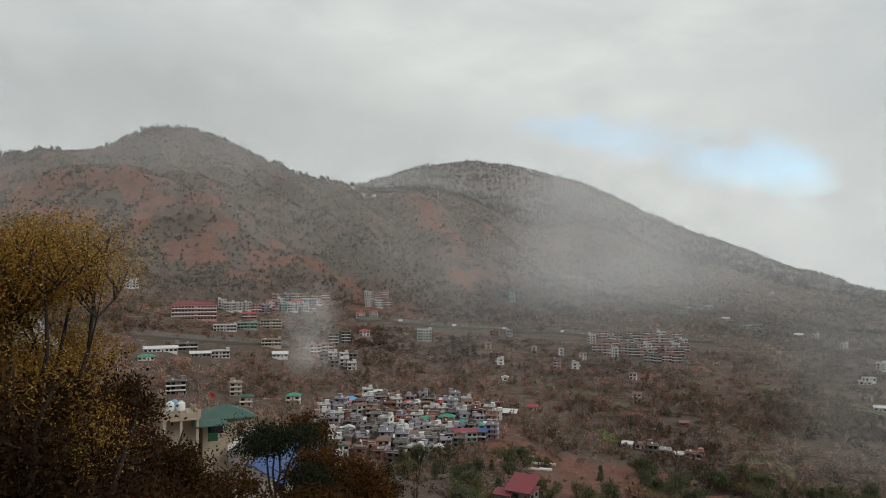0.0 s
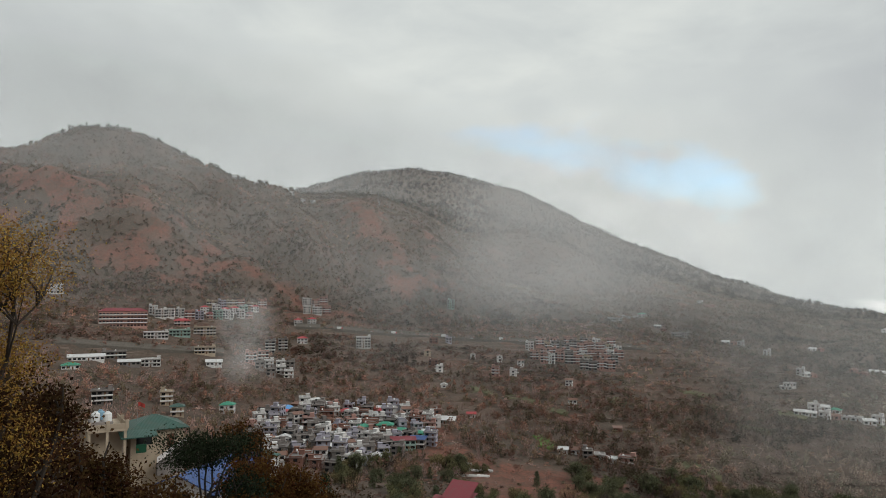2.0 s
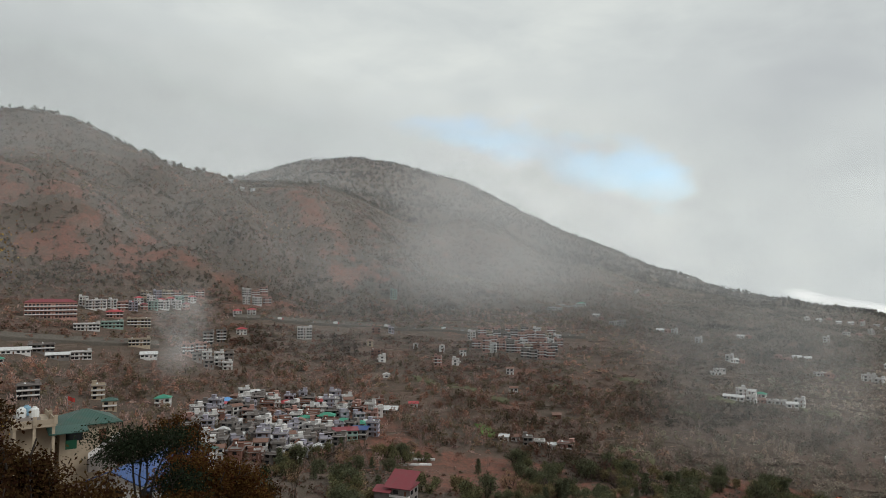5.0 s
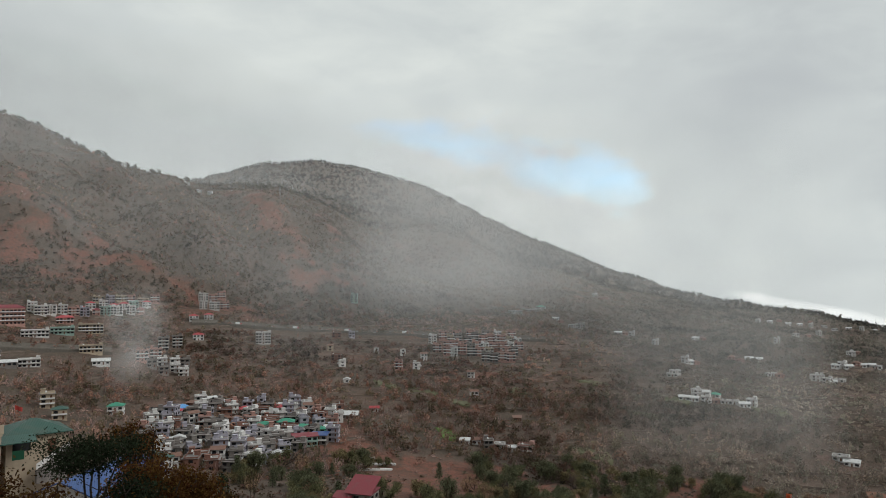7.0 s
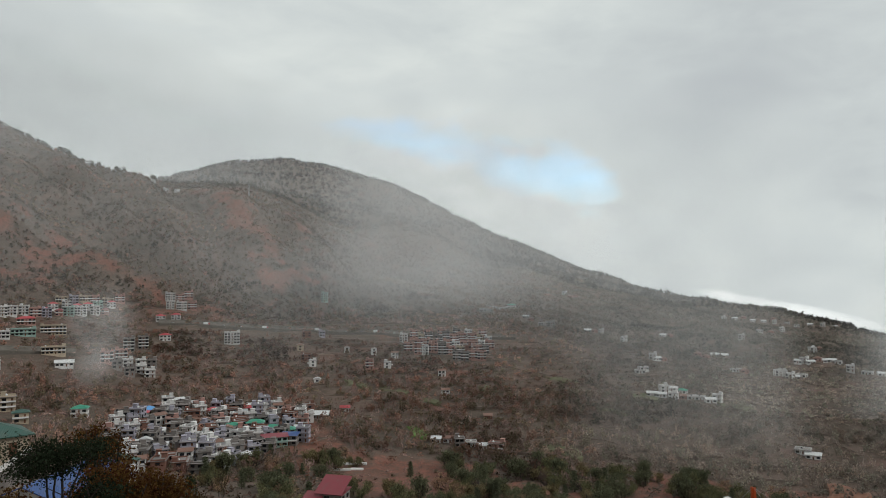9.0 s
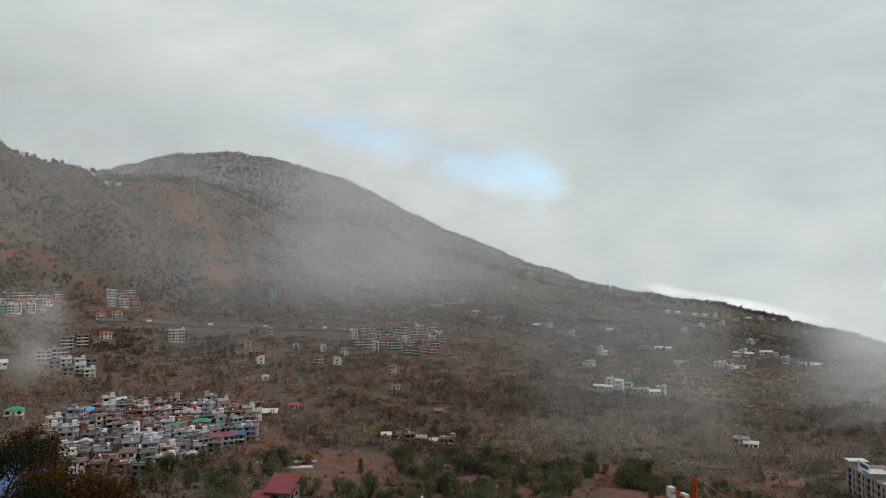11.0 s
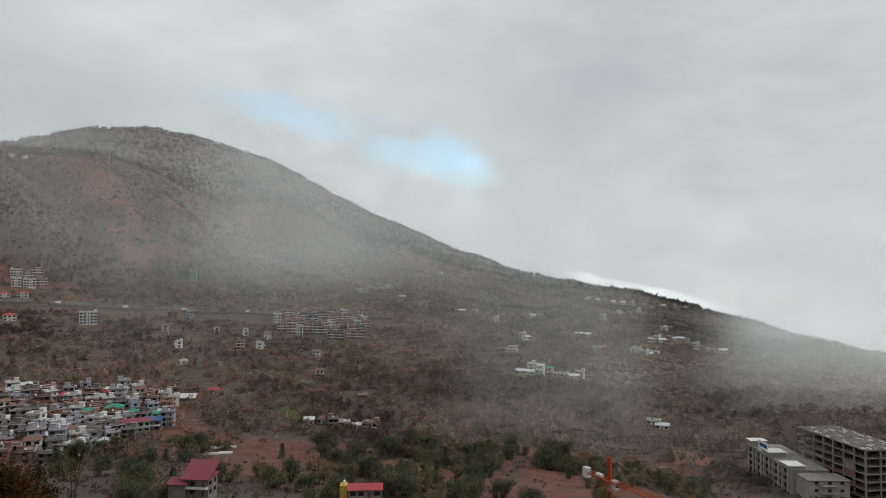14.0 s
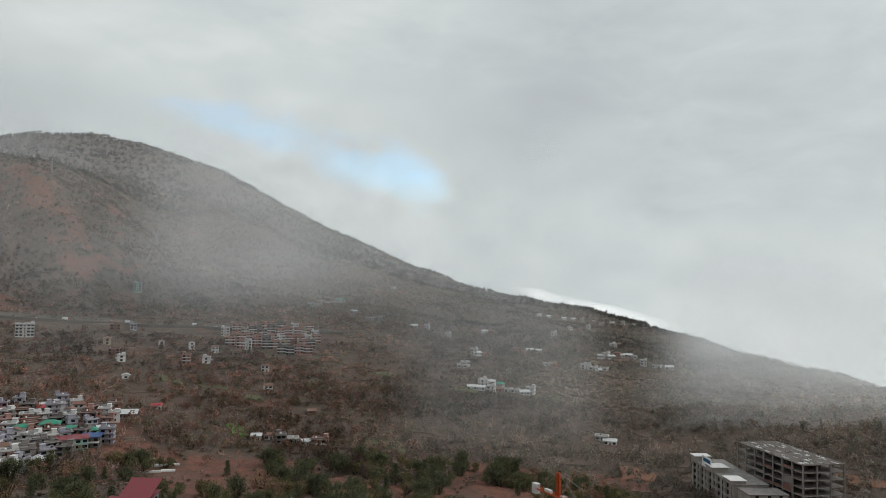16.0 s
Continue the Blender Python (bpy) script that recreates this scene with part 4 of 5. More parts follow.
# ---- buildings below the viewpoint ----
def green_roof_house():
    m = pose(-34.9, 110.3, -22.6, 0, 0, 28)
    h = build_house("cottage", m, "cream cottage with dull green hipped sheet roof", "house", 7.4, 7.0, 1, CREAM, "hip", TIN_DULL, 0, 0, 2.9, seed=91)
    part("porch_roof", roof_shape("shed", 4.6, 2.4, 2.6, 0.2, 1.0), TIN_DULL, h).location = (-3.0, -5.2, 0)
    deck = Geo().box(-9.8, -4.62, -6.5, 3.0, 3.7, 4.0)
    part("terrace_slab", deck, CREAM, h, "cream terrace slab")
    for x, y in ((-9.5, -6.2), (-4.9, -6.2), (-9.5, 2.6), (-4.9, 2.6), (-7.2, -6.2)):
        part("pillar", Geo().box(x - 0.18, x + 0.18, y - 0.18, y + 0.18, -3.0, 3.7), CREAM, h, "square cream pillar")
    for x0, x1, y0, y1 in ((-9.8, -4.62, -6.5, -6.36), (-9.8, -9.66, -6.36, 3.0), (-4.76, -4.62, -6.36, 3.0)):
        part("parapet", Geo().box(x0, x1, y0, y1, 4.0, 4.75), CREAM, h)
    for x, y in ((-9.6, -6.4), (-7.2, -6.42), (-4.7, -6.4), (-4.7, -1.8)):
        part("corner_post", Geo().box(x - 0.22, x + 0.22, y - 0.2, y + 0.2, 4.002, 5.2), CREAM, h)
    part("lower_room", Geo().box(-9.2, -4.9, -4.0, 2.4, -3.0, 3.69), CREAM, h)
    for k in range(12):
        part("step", Geo().box(-0.5 + k * 0.32, -0.18 + k * 0.32, -6.6, -5.4, -3.2, -1.6 + k * 0.2), GREY, h, "weathered cement step")
    rail = Geo()
    rail.v = [(x, y, z) for y in (-6.75, -6.62) for x, z in ((-0.6, -1.3), (3.4, 1.3), (3.4, 2.0), (-0.6, -0.5))]
    rail.f = [(0, 1, 2, 3), (7, 6, 5, 4), (0, 4, 5, 1), (1, 5, 6, 2), (2, 6, 7, 3), (3, 7, 4, 0)]
    part("stair_rail", rail, WHITE, h)
    for k, (x, y, mat) in enumerate(((-8.2, -1.2, TANK_WHITE), (-6.7, -1.8, TANK_WHITE), (-7.4, 0.4, plain("blue_polythene", (0.25, 0.42, 0.55), roughness=0.45)))):
        water_tank(h, x, y, 4.0 + 0.5, mat, 0.62)
    part("tank_stand", Geo().box(-9.0, -6.0, -2.6, 1.2, 4.003, 4.5), GREY, h)
    part("green_screen", Geo().box(-3.4, -2.0, -6.3, -6.2, 0.3, 1.5), plain("green_net", (0.012, 0.075, 0.04)), h, "green shade net")
    f = thing("red_flag", pose(-36.7, 108.5, -18.6), "small red cloth flag on a pole", "flag")
    part("pole", Geo().tube((0, 0, 0), (0, 0, 2.9), 0.03, 0.02), STEEL, f)
    cloth = Geo()
    for k in range(5):
        cloth.face(*((0.02 + 0.2 * (k + i), 0.1 * math.sin(1.3 * (k + i)), 2.85 - j * 0.6 - 0.07 * (k + i)) for i, j in ((0, 0), (1, 0), (1, 1), (0, 1))))
    part("cloth", cloth, plain("red_cloth", (0.45, 0.06, 0.05)), f)


def blue_roof_house():
    m = pose(-20.2, 87.2, -24.3, 0, 0, 70)
    h = build_house("long_house", m, "white house with bright blue sheet roof", "house", 13.0, 6.0, 1, WHITE, "gable", TIN_BLUE, 0, 0, 2.9, seed=92)
    part("verandah_roof", Geo().box(-6.6, 6.6, -5.0, -3.72, 2.35, 2.45), TIN_BLUE, h)
    for k in range(10):
        x = -6.3 + k * 1.4
        part("verandah_post", Geo().box(x - 0.09, x + 0.09, -4.9, -4.72, -2.0, 2.35), WHITE, h)
    part("verandah_floor", Geo().box(-6.6, 6.6, -5.0, -3.01, -2.2, 0.0), GREY, h)
    part("verandah_rail", Geo().box(-6.5, 6.5, -4.86, -4.8, 0.75, 0.85), WHITE, h)
    part("end_roof", roof_shape("hip", 4.5, 5.5, 3.1, 0.5, 1.5), TIN_DULL, h).location = (8.2, 0.2, 0)
    part("end_room", Geo().box(6.52, 10.4, -2.6, 2.9, -2.0, 3.05), WHITE, h)


def red_roof_house():
    m = pose(31.2, 266.2, -82.0, 0, 0, -32)
    h = build_house("hill_house", m, "two-storey house with maroon pitched sheet roof", "house", 8.0, 7.5, 2, GREY, "shed", TIN_MAROON, 1, 0, 3.0, seed=93)
    part("side_roof", roof_shape("gable", 7.0, 8.0, 4.6, 0.4, 1.6), TIN_MAROON, h).location = (-7.2, -1.5, 0)
    part("side_wall", Geo().box(-10.6, -4.02, -5.0, 2.0, -5.0, 4.55), GREY, h)
    part("main_roof", roof_shape("shed", 10.5, 9.5, 6.3, 0.4, 7.5), TIN_MAROON, h).location = (-1.2, 0.4, 0)
    part("roof_deck", Geo().box(-9.5, -4.02, 2.02, 5.2, -5.0, 5.4), GREY, h)
    for k in range(4):
        water_tank(h, -8.6 + 1.2 * k * 0.8, 2.9 + (k % 2) * 1.1, 5.4, TANK_WHITE, 0.5)


def low_red_roof():
    m = pose(87.5, 247.1, -84.7, 0, 0, -22)
    h = build_house("low_house", m, "low house with long red sheet roof", "house", 12.0, 6.5, 1, GREY, "gable", TIN_RED, 0, 0, 3.0, seed=94)
    part("parapet", Geo().box(-9.5, -6.75, -2.0, 3.0, -3.0, 4.2), plain("yellow_plaster", (0.55, 0.38, 0.07)), h)
    water_tank(h, -8.0, 1.0, 4.2, TANK_WHITE, 0.5)


green_roof_house()
blue_roof_house()
red_roof_house()
low_red_roof()
build_house("rendered_house", pose(-29.8, 43.4, -14.4, 0, 0, 34), "pale grey three-storey house behind the trees", "house", 9.0, 8.0, 3, plain("pale_grey_render", (0.56, 0.54, 0.52), dirt=0.25), "flat", SLAB, 0, 0, 3.5, seed=95)


# ---- the building site ----
def frame_block():
    """An unfinished concrete frame: slabs on columns, no walls."""
    h = thing("unfinished_block", pose(308.8, 197.8, -101.7, 0, 0, 72.05),
              "six-storey unfinished grey concrete frame building", "building")
    concrete = plain("raw_concrete", (0.30, 0.265, 0.245), dirt=0.5, scale=0.8)
    deck = plain("dusty_roof_deck", (0.17, 0.145, 0.13), dirt=0.6, scale=0.6)
    length, depth, s = 49.0, 23.0, 3.6
    for f in range(7):
        part("floor_slab", Geo().box(-0.3, length, -depth, 0.3, f * s - 0.28, f * s), concrete if f < 6 else deck, h)
    post = Geo().box(-0.34, 0.34, -0.34, 0.34, 0, s - 0.28).mesh("column", concrete)
    stub = Geo().box(-0.2, 0.2, -0.2, 0.2, 0, 0.6).mesh("column_stub", concrete)
    for i in range(8):
        for j in range(4):
            edge = i in (0, 7) or j in (0, 3)
            for f in range(7 if edge else 6):
                ob = new("column" if f < 6 else "column_stub", post if f < 6 else stub)
                ob.parent, ob.location = h, (i * 6.93 + 0.1, -j * 7.5, f * s)
    rnd = random.Random(5)
    for f in range(6):
        for i in range(7):
            if rnd.random() < 0.3:
                part("infill_wall", Geo().box(i * 6.93 + 0.45, (i + 1) * 6.93 - 0.26, -0.2, 0.0, f * s, f * s + rnd.choice((1.0, 1.0, s - 0.3))), concrete if rnd.random() < 0.6 else BRICKISH, h)
    part("lift_core", Geo().box(18.0, 25.0, -17.0, -9.0, 0.0, 6 * s - 0.29), concrete, h)
    for k in range(80):
        x, y = rnd.uniform(0, 45), rnd.uniform(-22, -1)
        part("plank_stack", Geo().box(x, x + rnd.uniform(1.5, 3.0), y, y + rnd.uniform(0.3, 1.0), 6 * s, 6 * s + rnd.uniform(0.1, 0.45)), rnd.choice((TIN_GREY, concrete, WHITE)), h)


def hotel_block():
    """A grey apartment block with stacked balconies, roof rooms and a blank sign board."""
    h = thing("apartment_block", pose(291.2, 221.6, -113.5, 0, 0, 63.1), "grey seven-storey apartment block with balconies and roof sign", "building")
    render_ = plain("unpainted_render", (0.43, 0.39, 0.355), dirt=0.4, scale=0.7)
    length, depth, s, n = 48.5, 17.0, 3.4, 6
    top = s * n
    g, holes, balconies = Geo(), [], []
    bays = 10
    for f in range(n):
        for b in range(bays):
            c = (b + 0.5) * length / bays
            holes.append((c - 1.3, c + 1.3, f * s + 0.1, f * s + 2.5))
            balconies.append((c, f * s))
    sides = ((length, lambda u, z, k: (length - u, -k, z), holes),
             (depth, lambda u, z, k: (k, -u, z), [(u - 0.7, u + 0.7, f * s + 0.9, f * s + 2.2) for f in range(n) for u in (2.5, 8.5, 14.0)]),
             (length, lambda u, z, k: (u, -depth + k, z), []), (depth, lambda u, z, k: (length - k, u - depth, z), [(u - 0.6, u + 0.6, f * s + 0.9, f * s + 2.2) for f in range(n) for u in (3.5, 12.5)]))
    for width, at, cut in sides:
        facade(g, cut, at, width, 0.0, top, 0.3)
        g.face(at(0, -6, 0), at(width, -6, 0), at(width, 0, 0), at(0, 0, 0))
        for u0, u1, z0, z1 in cut:
            p = Geo()
            p.face(at(u0, z0, 0.27), at(u1, z0, 0.27), at(u1, z1, 0.27), at(u0, z1, 0.27))
            part("window", p, GLASS, h)
    part("wall", g, render_, h)
    for c, z in balconies:
        x = length - c
        b = Geo().box(x - 1.25, x + 1.25, 0.003, 1.15, z - 0.12, z).box(x - 1.25, x + 1.25, 1.05, 1.15, z, z + 0.8)
        b.box(x - 1.25, x - 1.15, 0.003, 1.05, z, z + 0.8)
        part("balcony", b, render_, h)
    part("roof", Geo().box(-0.4, length + 0.4, -depth - 0.4, 0.4, top + 0.002, top + 0.25), SLAB, h)
    for x0, x1, y0, y1, rise in ((0.5, 9.0, -6.0, 1.3, 1.2), (21.0, 29.0, -7.0, 1.3, 2.2), (42.0, 48.0, -7.0, 1.3, 2.8)):
        part("roof_room", Geo().box(x0, x1, y0, y1, top + 0.252, top + rise + 0.6), render_, h)
        part("roof_cap", Geo().box(x0 - 0.5, x1 + 0.5, y0 - 0.5, y1 + 0.5, top + rise + 0.603, top + rise + 0.85), WHITE, h, "white painted roof slab")
    for x in (0.9, 9.7, 19.4, 29.1, 38.8, 47.6):
        part("stair_bay", Geo().box(x - 0.6, x + 0.6, 0.004, 0.7, -3.0, top + 0.6), render_, h)
    sign = part("sign_board", Geo().box(24.0, 35.0, 0.5, 0.7, top + 0.6, top + 6.2), plain("white_sign_paint", (0.8, 0.8, 0.8), dirt=0.1), h, "white roof sign with blue lettering bars")
    blue = plain("sign_blue", (0.03, 0.12, 0.24), dirt=0.1)
    for x0, x1, z0, z1 in ((25.0, 33.5, 3.4, 5.2), (26.0, 31.0, 1.5, 2.1)):
        part("lettering_bar", Geo().box(x0, x1, 0.702, 0.72, top + z0, top + z1), blue, sign)
    for x in (24.6, 29.5, 34.4):
        part("sign_post", Geo().box(x - 0.08, x + 0.08, 0.3, 0.49, top + 0.25, top + 4.4), STEEL, h)
    low = Geo().box(-12.0, -0.41, -depth - 3.0, -1.5, -8.0, top - 1.2)
    part("front_wing", low, render_, h)
    part("wing_roof", Geo().box(-12.5, -0.42, -depth - 3.5, -1.0, top - 1.198, top - 0.95), SLAB, h)
    for f in range(n):
        for y in (-16.5, -11.0, -5.0):
            part("wing_window", Geo().box(-12.06, -12.003, y - 0.8, y + 0.8, f * s + 0.6, f * s + 1.9), GLASS, h)
        part("wing_balcony", Geo().box(-13.2, -12.07, -14.0, -7.0, f * s - 0.1, f * s + 0.05), render_, h)


def tower_crane():
    x, y = 169.3, 205.8
    base = float(ground(x, y)) - 0.5
    h = thing("tower_crane", pose(x, y, base), "orange tower crane with lattice jib and white counterweight", "crane")
    jib, tip = -78.0 - base, -69.2 - base

    def lattice(p, q, half, braces):
        p, q = Vector(p), Vector(q)
        g = Geo()
        way = (q - p).normalized()
        a = way.orthogonal().normalized()
        b = way.cross(a)
        corner = [a * half + b * half, a * -half + b * half, a * -half - b * half, a * half - b * half]
        for c in corner:
            g.tube(p + c, q + c, 0.09, 0.09, 4)
        for k in range(braces):
            s0, s1 = p.lerp(q, k / braces), p.lerp(q, (k + 1) / braces)
            for i in range(4):
                g.tube(s0 + corner[i], s1 + corner[(i + 1) % 4], 0.045, 0.045, 4)
                g.tube(s0 + corner[i], s0 + corner[(i + 1) % 4], 0.045, 0.045, 4)
        return g

    part("mast", lattice((0, 0, 0), (0, 0, jib - 1.0), 1.0, 10), ORANGE, h)
    part("slewing_ring", Geo().lathe([(1.1, jib - 1.0), (1.2, jib - 0.7), (1.0, jib - 0.3)], 0, 0), ORANGE, h)
    part("tower_head", lattice((0, 0, jib - 0.3), (0, 0, tip), 0.75, 6).box(-0.6, 0.6, -0.12, 0.12, jib, tip).box(-0.12, 0.12, -0.6, 0.6, jib, tip), ORANGE, h)
    part("jib", lattice((0, -0.8, jib), (0.3, -48, jib + 0.4), 0.7, 26), ORANGE, h)
    part("counter_jib", lattice((0, 0.8, jib), (0, 14.5, jib), 0.6, 7).box(-0.5, 0.5, 1, 14.5, jib - 0.62, jib - 0.5), ORANGE, h)
    part("counterweight", Geo().box(-1.1, 1.1, 12.2, 14.8, jib - 2.4, jib + 1.4), WHITE, h, "white concrete counterweight")
    part("winch", Geo().box(-0.7, 0.7, 4.0, 7.4, jib - 0.2, jib + 1.0), WHITE, h)
    part("cab", Geo().box(0.6, 2.5, -2.6, -0.2, jib - 3.2, jib - 0.1).box(0.5, 2.6, -2.7, -0.1, jib - 0.1, jib + 0.05), WHITE, h, "white operator cab")
    part("cab_window", Geo().box(0.75, 2.35, -2.66, -2.605, jib - 2.4, jib - 0.6), GLASS, h)
    for end in ((0.1, -12, jib + 0.5), (0.2, -38, jib + 0.6), (0, 9.5, jib + 0.5)):
        part("tie_rod", Geo().tube((0, 0, tip), end, 0.06, 0.06, 5), STEEL, h)


def radio_mast():
    x, y = -10.2, 1460.0
    h = thing("radio_mast", pose(x, y, float(ground(x, y)) - 1), "slim grey lattice radio mast on the ridge", "mast")
    g = Geo()
    for k in range(3):
        a = 2.1 * k
        g.tube((2.2 * math.cos(a), 2.2 * math.sin(a), 0), (0.5 * math.cos(a), 0.5 * math.sin(a), 38), 0.22, 0.16, 4)
        for j in range(9):
            f0, f1 = j / 9, (j + 1) / 9
            r0, r1 = 2.2 - 1.7 * f0, 2.2 - 1.7 * f1
            g.tube((r0 * math.cos(a), r0 * math.sin(a), 38 * f0), (r1 * math.cos(a + 2.1), r1 * math.sin(a + 2.1), 38 * f1), 0.1, 0.1, 4)
    part("lattice", g, STEEL, h)
    part("antenna", Geo().tube((0, 0, 37.5), (0, 0, 42), 0.15, 0.08, 5), WHITE, h)


frame_block()
hotel_block()
tower_crane()
radio_mast()


def field(az0, az1, r0, r1, name, label, mat):
    """A small terrace field: a raised patch of crop that follows the ground."""
    n = 10
    u, v = np.meshgrid(np.linspace(0, 1, n), np.linspace(0, 1, n), indexing="ij")
    az, r = np.radians(az0 + (az1 - az0) * u + 0.25 * np.sin(v * 4)), FAR * (r0 + (r1 - r0) * v + 3 * np.sin(u * 5))
    x, y = r * np.sin(az), r * np.cos(az)
    level = float(np.mean(ground(x, y)))
    z = np.maximum(ground(x, y) + 0.25, level * 0.65 + ground(x, y) * 0.35 + 0.4)
    co = np.concatenate([np.stack([x, y, z], -1).reshape(-1, 3), np.stack([x, y, z - 3], -1).reshape(-1, 3)])
    i, j = np.meshgrid(np.arange(n - 1), np.arange(n - 1), indexing="ij")
    p = (i * n + j).ravel()
    rim = [k for k in range(n)] + [k * n + n - 1 for k in range(1, n)] + [(n - 1) * n + k for k in range(n - 2, -1, -1)] + [k * n for k in range(n - 2, 0, -1)]
    side = [(a, b, b + n * n, a + n * n) for a, b in zip(rim, rim[1:] + rim[:1])]
    mesh = fast_mesh(name, co, np.concatenate([np.stack([p, p + n, p + n + 1, p + 1], -1), np.array(side)]))
    mesh.materials.append(mat)
    return tagged(new(name, mesh), label, "field", kind="structure")


CROP = plain("green_crop", (0.12, 0.19, 0.05), roughness=0.9, scale=0.25, second=(0.10, 0.13, 0.04))
PALE = plain("fallow_grass", (0.125, 0.125, 0.07), roughness=0.9, scale=0.2, second=(0.11, 0.085, 0.055))
BARE = plain("red_cut_earth", (0.24, 0.118, 0.078), roughness=0.95, scale=0.15, second=(0.17, 0.085, 0.06), dirt=0.4)
field(12.6, 14.0, 336, 362, "crop_field", "small bright green terrace field", CROP)
field(23.2, 26.6, 318, 336, "crop_field", "narrow green terrace field", PALE)
for k, (az, r, w, d) in enumerate(((10.2, 440, 2.2, 14), (18.4, 455, 2.0, 12), (27.5, 420, 2.6, 12), (30.5, 470, 2.2, 16), (7.4, 452, 1.6, 14), (24.0, 500, 2.4, 14), (37.2, 470, 2.4, 14), (13.5, 415, 1.6, 12))):
    field(az, az + w, r, r + d, "fallow_field", "fallow grey-green terrace field", PALE)
field(44.2, 46.8, 306, 330, "earth_cut", "bare orange earth cutting", BARE)
field(23.0, 24.6, 250, 262, "earth_cut", "bare red earth bank", BARE)
field(57.0, 62.5, 300, 312, "earth_track", "bare orange earth track beside the site", BARE)


def hill_road(az0, az1, r, rise, name, label, wide=9.0, wall=7.0):
    """A road bench along the slope with a stone retaining wall below it. Returns headings, and the road's height there."""
    n = int((az1 - az0) * 3)
    az = np.radians(np.linspace(az0, az1, n))
    x, y = FAR * r * np.sin(az), FAR * r * np.cos(az)
    z = ground(x, y)
    for _ in range(30):
        z[1:-1] = (z[:-2] + z[1:-1] + z[2:]) / 3
    z = z + rise
    out = np.stack([np.sin(az), np.cos(az)], -1)
    rows = []
    for d, dz in ((-0.6, -wall), (0.0, 0.0), (0.0, 0.9), (0.5, 0.9), (0.5, 0.0), (wide, 0.0), (wide + 3, 4.0)):
        rows.append(np.stack([x + out[:, 0] * d, y + out[:, 1] * d, z + dz], -1))
    co = np.stack(rows, 1).reshape(-1, 3)
    k = len(rows)
    i, j = np.meshgrid(np.arange(n - 1), np.arange(k - 1), indexing="ij")
    p = (i * k + j).ravel()
    mesh = fast_mesh(name, co, np.stack([p, p + k, p + k + 1, p + 1], -1))
    mesh.materials.append(EARTH_WALL)
    tagged(new(name, mesh), label, "road", kind="structure")
    return np.degrees(az), z


def vehicle(m, kind, paint, label):
    """A small car or a lorry with cab, load and wheels."""
    h = thing(kind, m, label, kind, "vehicles on the hill road")
    lorry = kind == "lorry"
    length, high = (7.0, 3.0) if lorry else (4.0, 0.85)
    if lorry:
        part("cab", Geo().prism([(2.0, -1.1), (3.4, -1.05), (3.4, 1.05), (2.0, 1.1)], 0.6, 2.6), paint, h)
        part("load_box", Geo().box(-3.5, 1.8, -1.2, 1.2, 0.9, high + 0.3), TANK_WHITE, h)
    else:
        part("body", Geo().box(-2.0, 2.0, -0.85, 0.85, 0.3, 0.9), paint, h)
        c = Geo()
        c.v = [(x, y, z) for x, y, z in ((-1.5, -0.8, 0.9), (1.1, -0.8, 0.9), (1.1, 0.8, 0.9), (-1.5, 0.8, 0.9), (-1.1, -0.65, 1.5), (0.5, -0.65, 1.5), (0.5, 0.65, 1.5), (-1.1, 0.65, 1.5))]
        c.f = [(0, 1, 5, 4), (1, 2, 6, 5), (2, 3, 7, 6), (3, 0, 4, 7), (4, 5, 6, 7)]
        part("cabin", c, GLASS, h)
        part("roof", Geo().box(-1.1, 0.5, -0.65, 0.65, 1.5, 1.56), paint, h)
    for x in (-length * 0.32, length * 0.32):
        for y in (-0.85, 0.85):
            part("wheel", Geo().tube((x, y - 0.1, 0.35), (x, y + 0.1, 0.35), 0.36, 0.36, 10), TANK_BLACK, h)
    return h


road_az, road_z = hill_road(-7, 21.5, 606, 2.5, "road", "grey hill road on a stone retaining wall")
hill_road(-24.5, -12.6, BENCH, 2.0, "road", "grey road bench below the school")
rnd = random.Random(31)
MODELS = [vehicle(Matrix(), "car", TANK_WHITE, "white car parked on the hill road"), vehicle(Matrix(), "car", STEEL, "silver car parked on the hill road"),
          vehicle(Matrix(), "lorry", TIN_RED, "white-bodied lorry parked on the hill road")]
for k in range(22):
    az = -5.5 + k * 1.2 + rnd.uniform(-0.5, 0.5)
    r = 606 * FAR + rnd.choice((3.0, 6.2))
    a = radians(az)
    m = pose(r * math.sin(a), r * math.cos(a), float(np.interp(az, road_az, road_z)), 0, 0, -az + rnd.uniform(-6, 6))
    if k < 3:
        MODELS[k].matrix_world = m
    else:
        copy_thing(MODELS[rnd.choice((0, 0, 1, 2))], m)


def row_tunnel(az, r, length, turn):
    """A low white plastic plant tunnel."""
    x, y, z = spot(az, r)
    h = thing("plant_tunnel", pose(x, y, z - 0.1, 0, 0, turn), "low white plastic plant tunnel on a terrace", "tunnel", "plant tunnels")
    g = Geo()
    arc = [(1.0 * math.cos(math.pi * k / 8), 1.3 * math.sin(math.pi * k / 8)) for k in range(9)]
    for (a, b), (c, d) in zip(arc, arc[1:]):
        g.face((-length / 2, a, b), (-length / 2, c, d), (length / 2, c, d), (length / 2, a, b))
    g.f += [tuple(range(0, 32, 4)) + (29,), tuple(range(3, 32, 4)) + (30,)]
    part("cover", g, WHITE, h)


for k in range(7):
    row_tunnel(6.4 + (k % 3) * 1.0 + 0.3 * (k // 3), 286 + (k // 3) * 9, 7.0, -20)


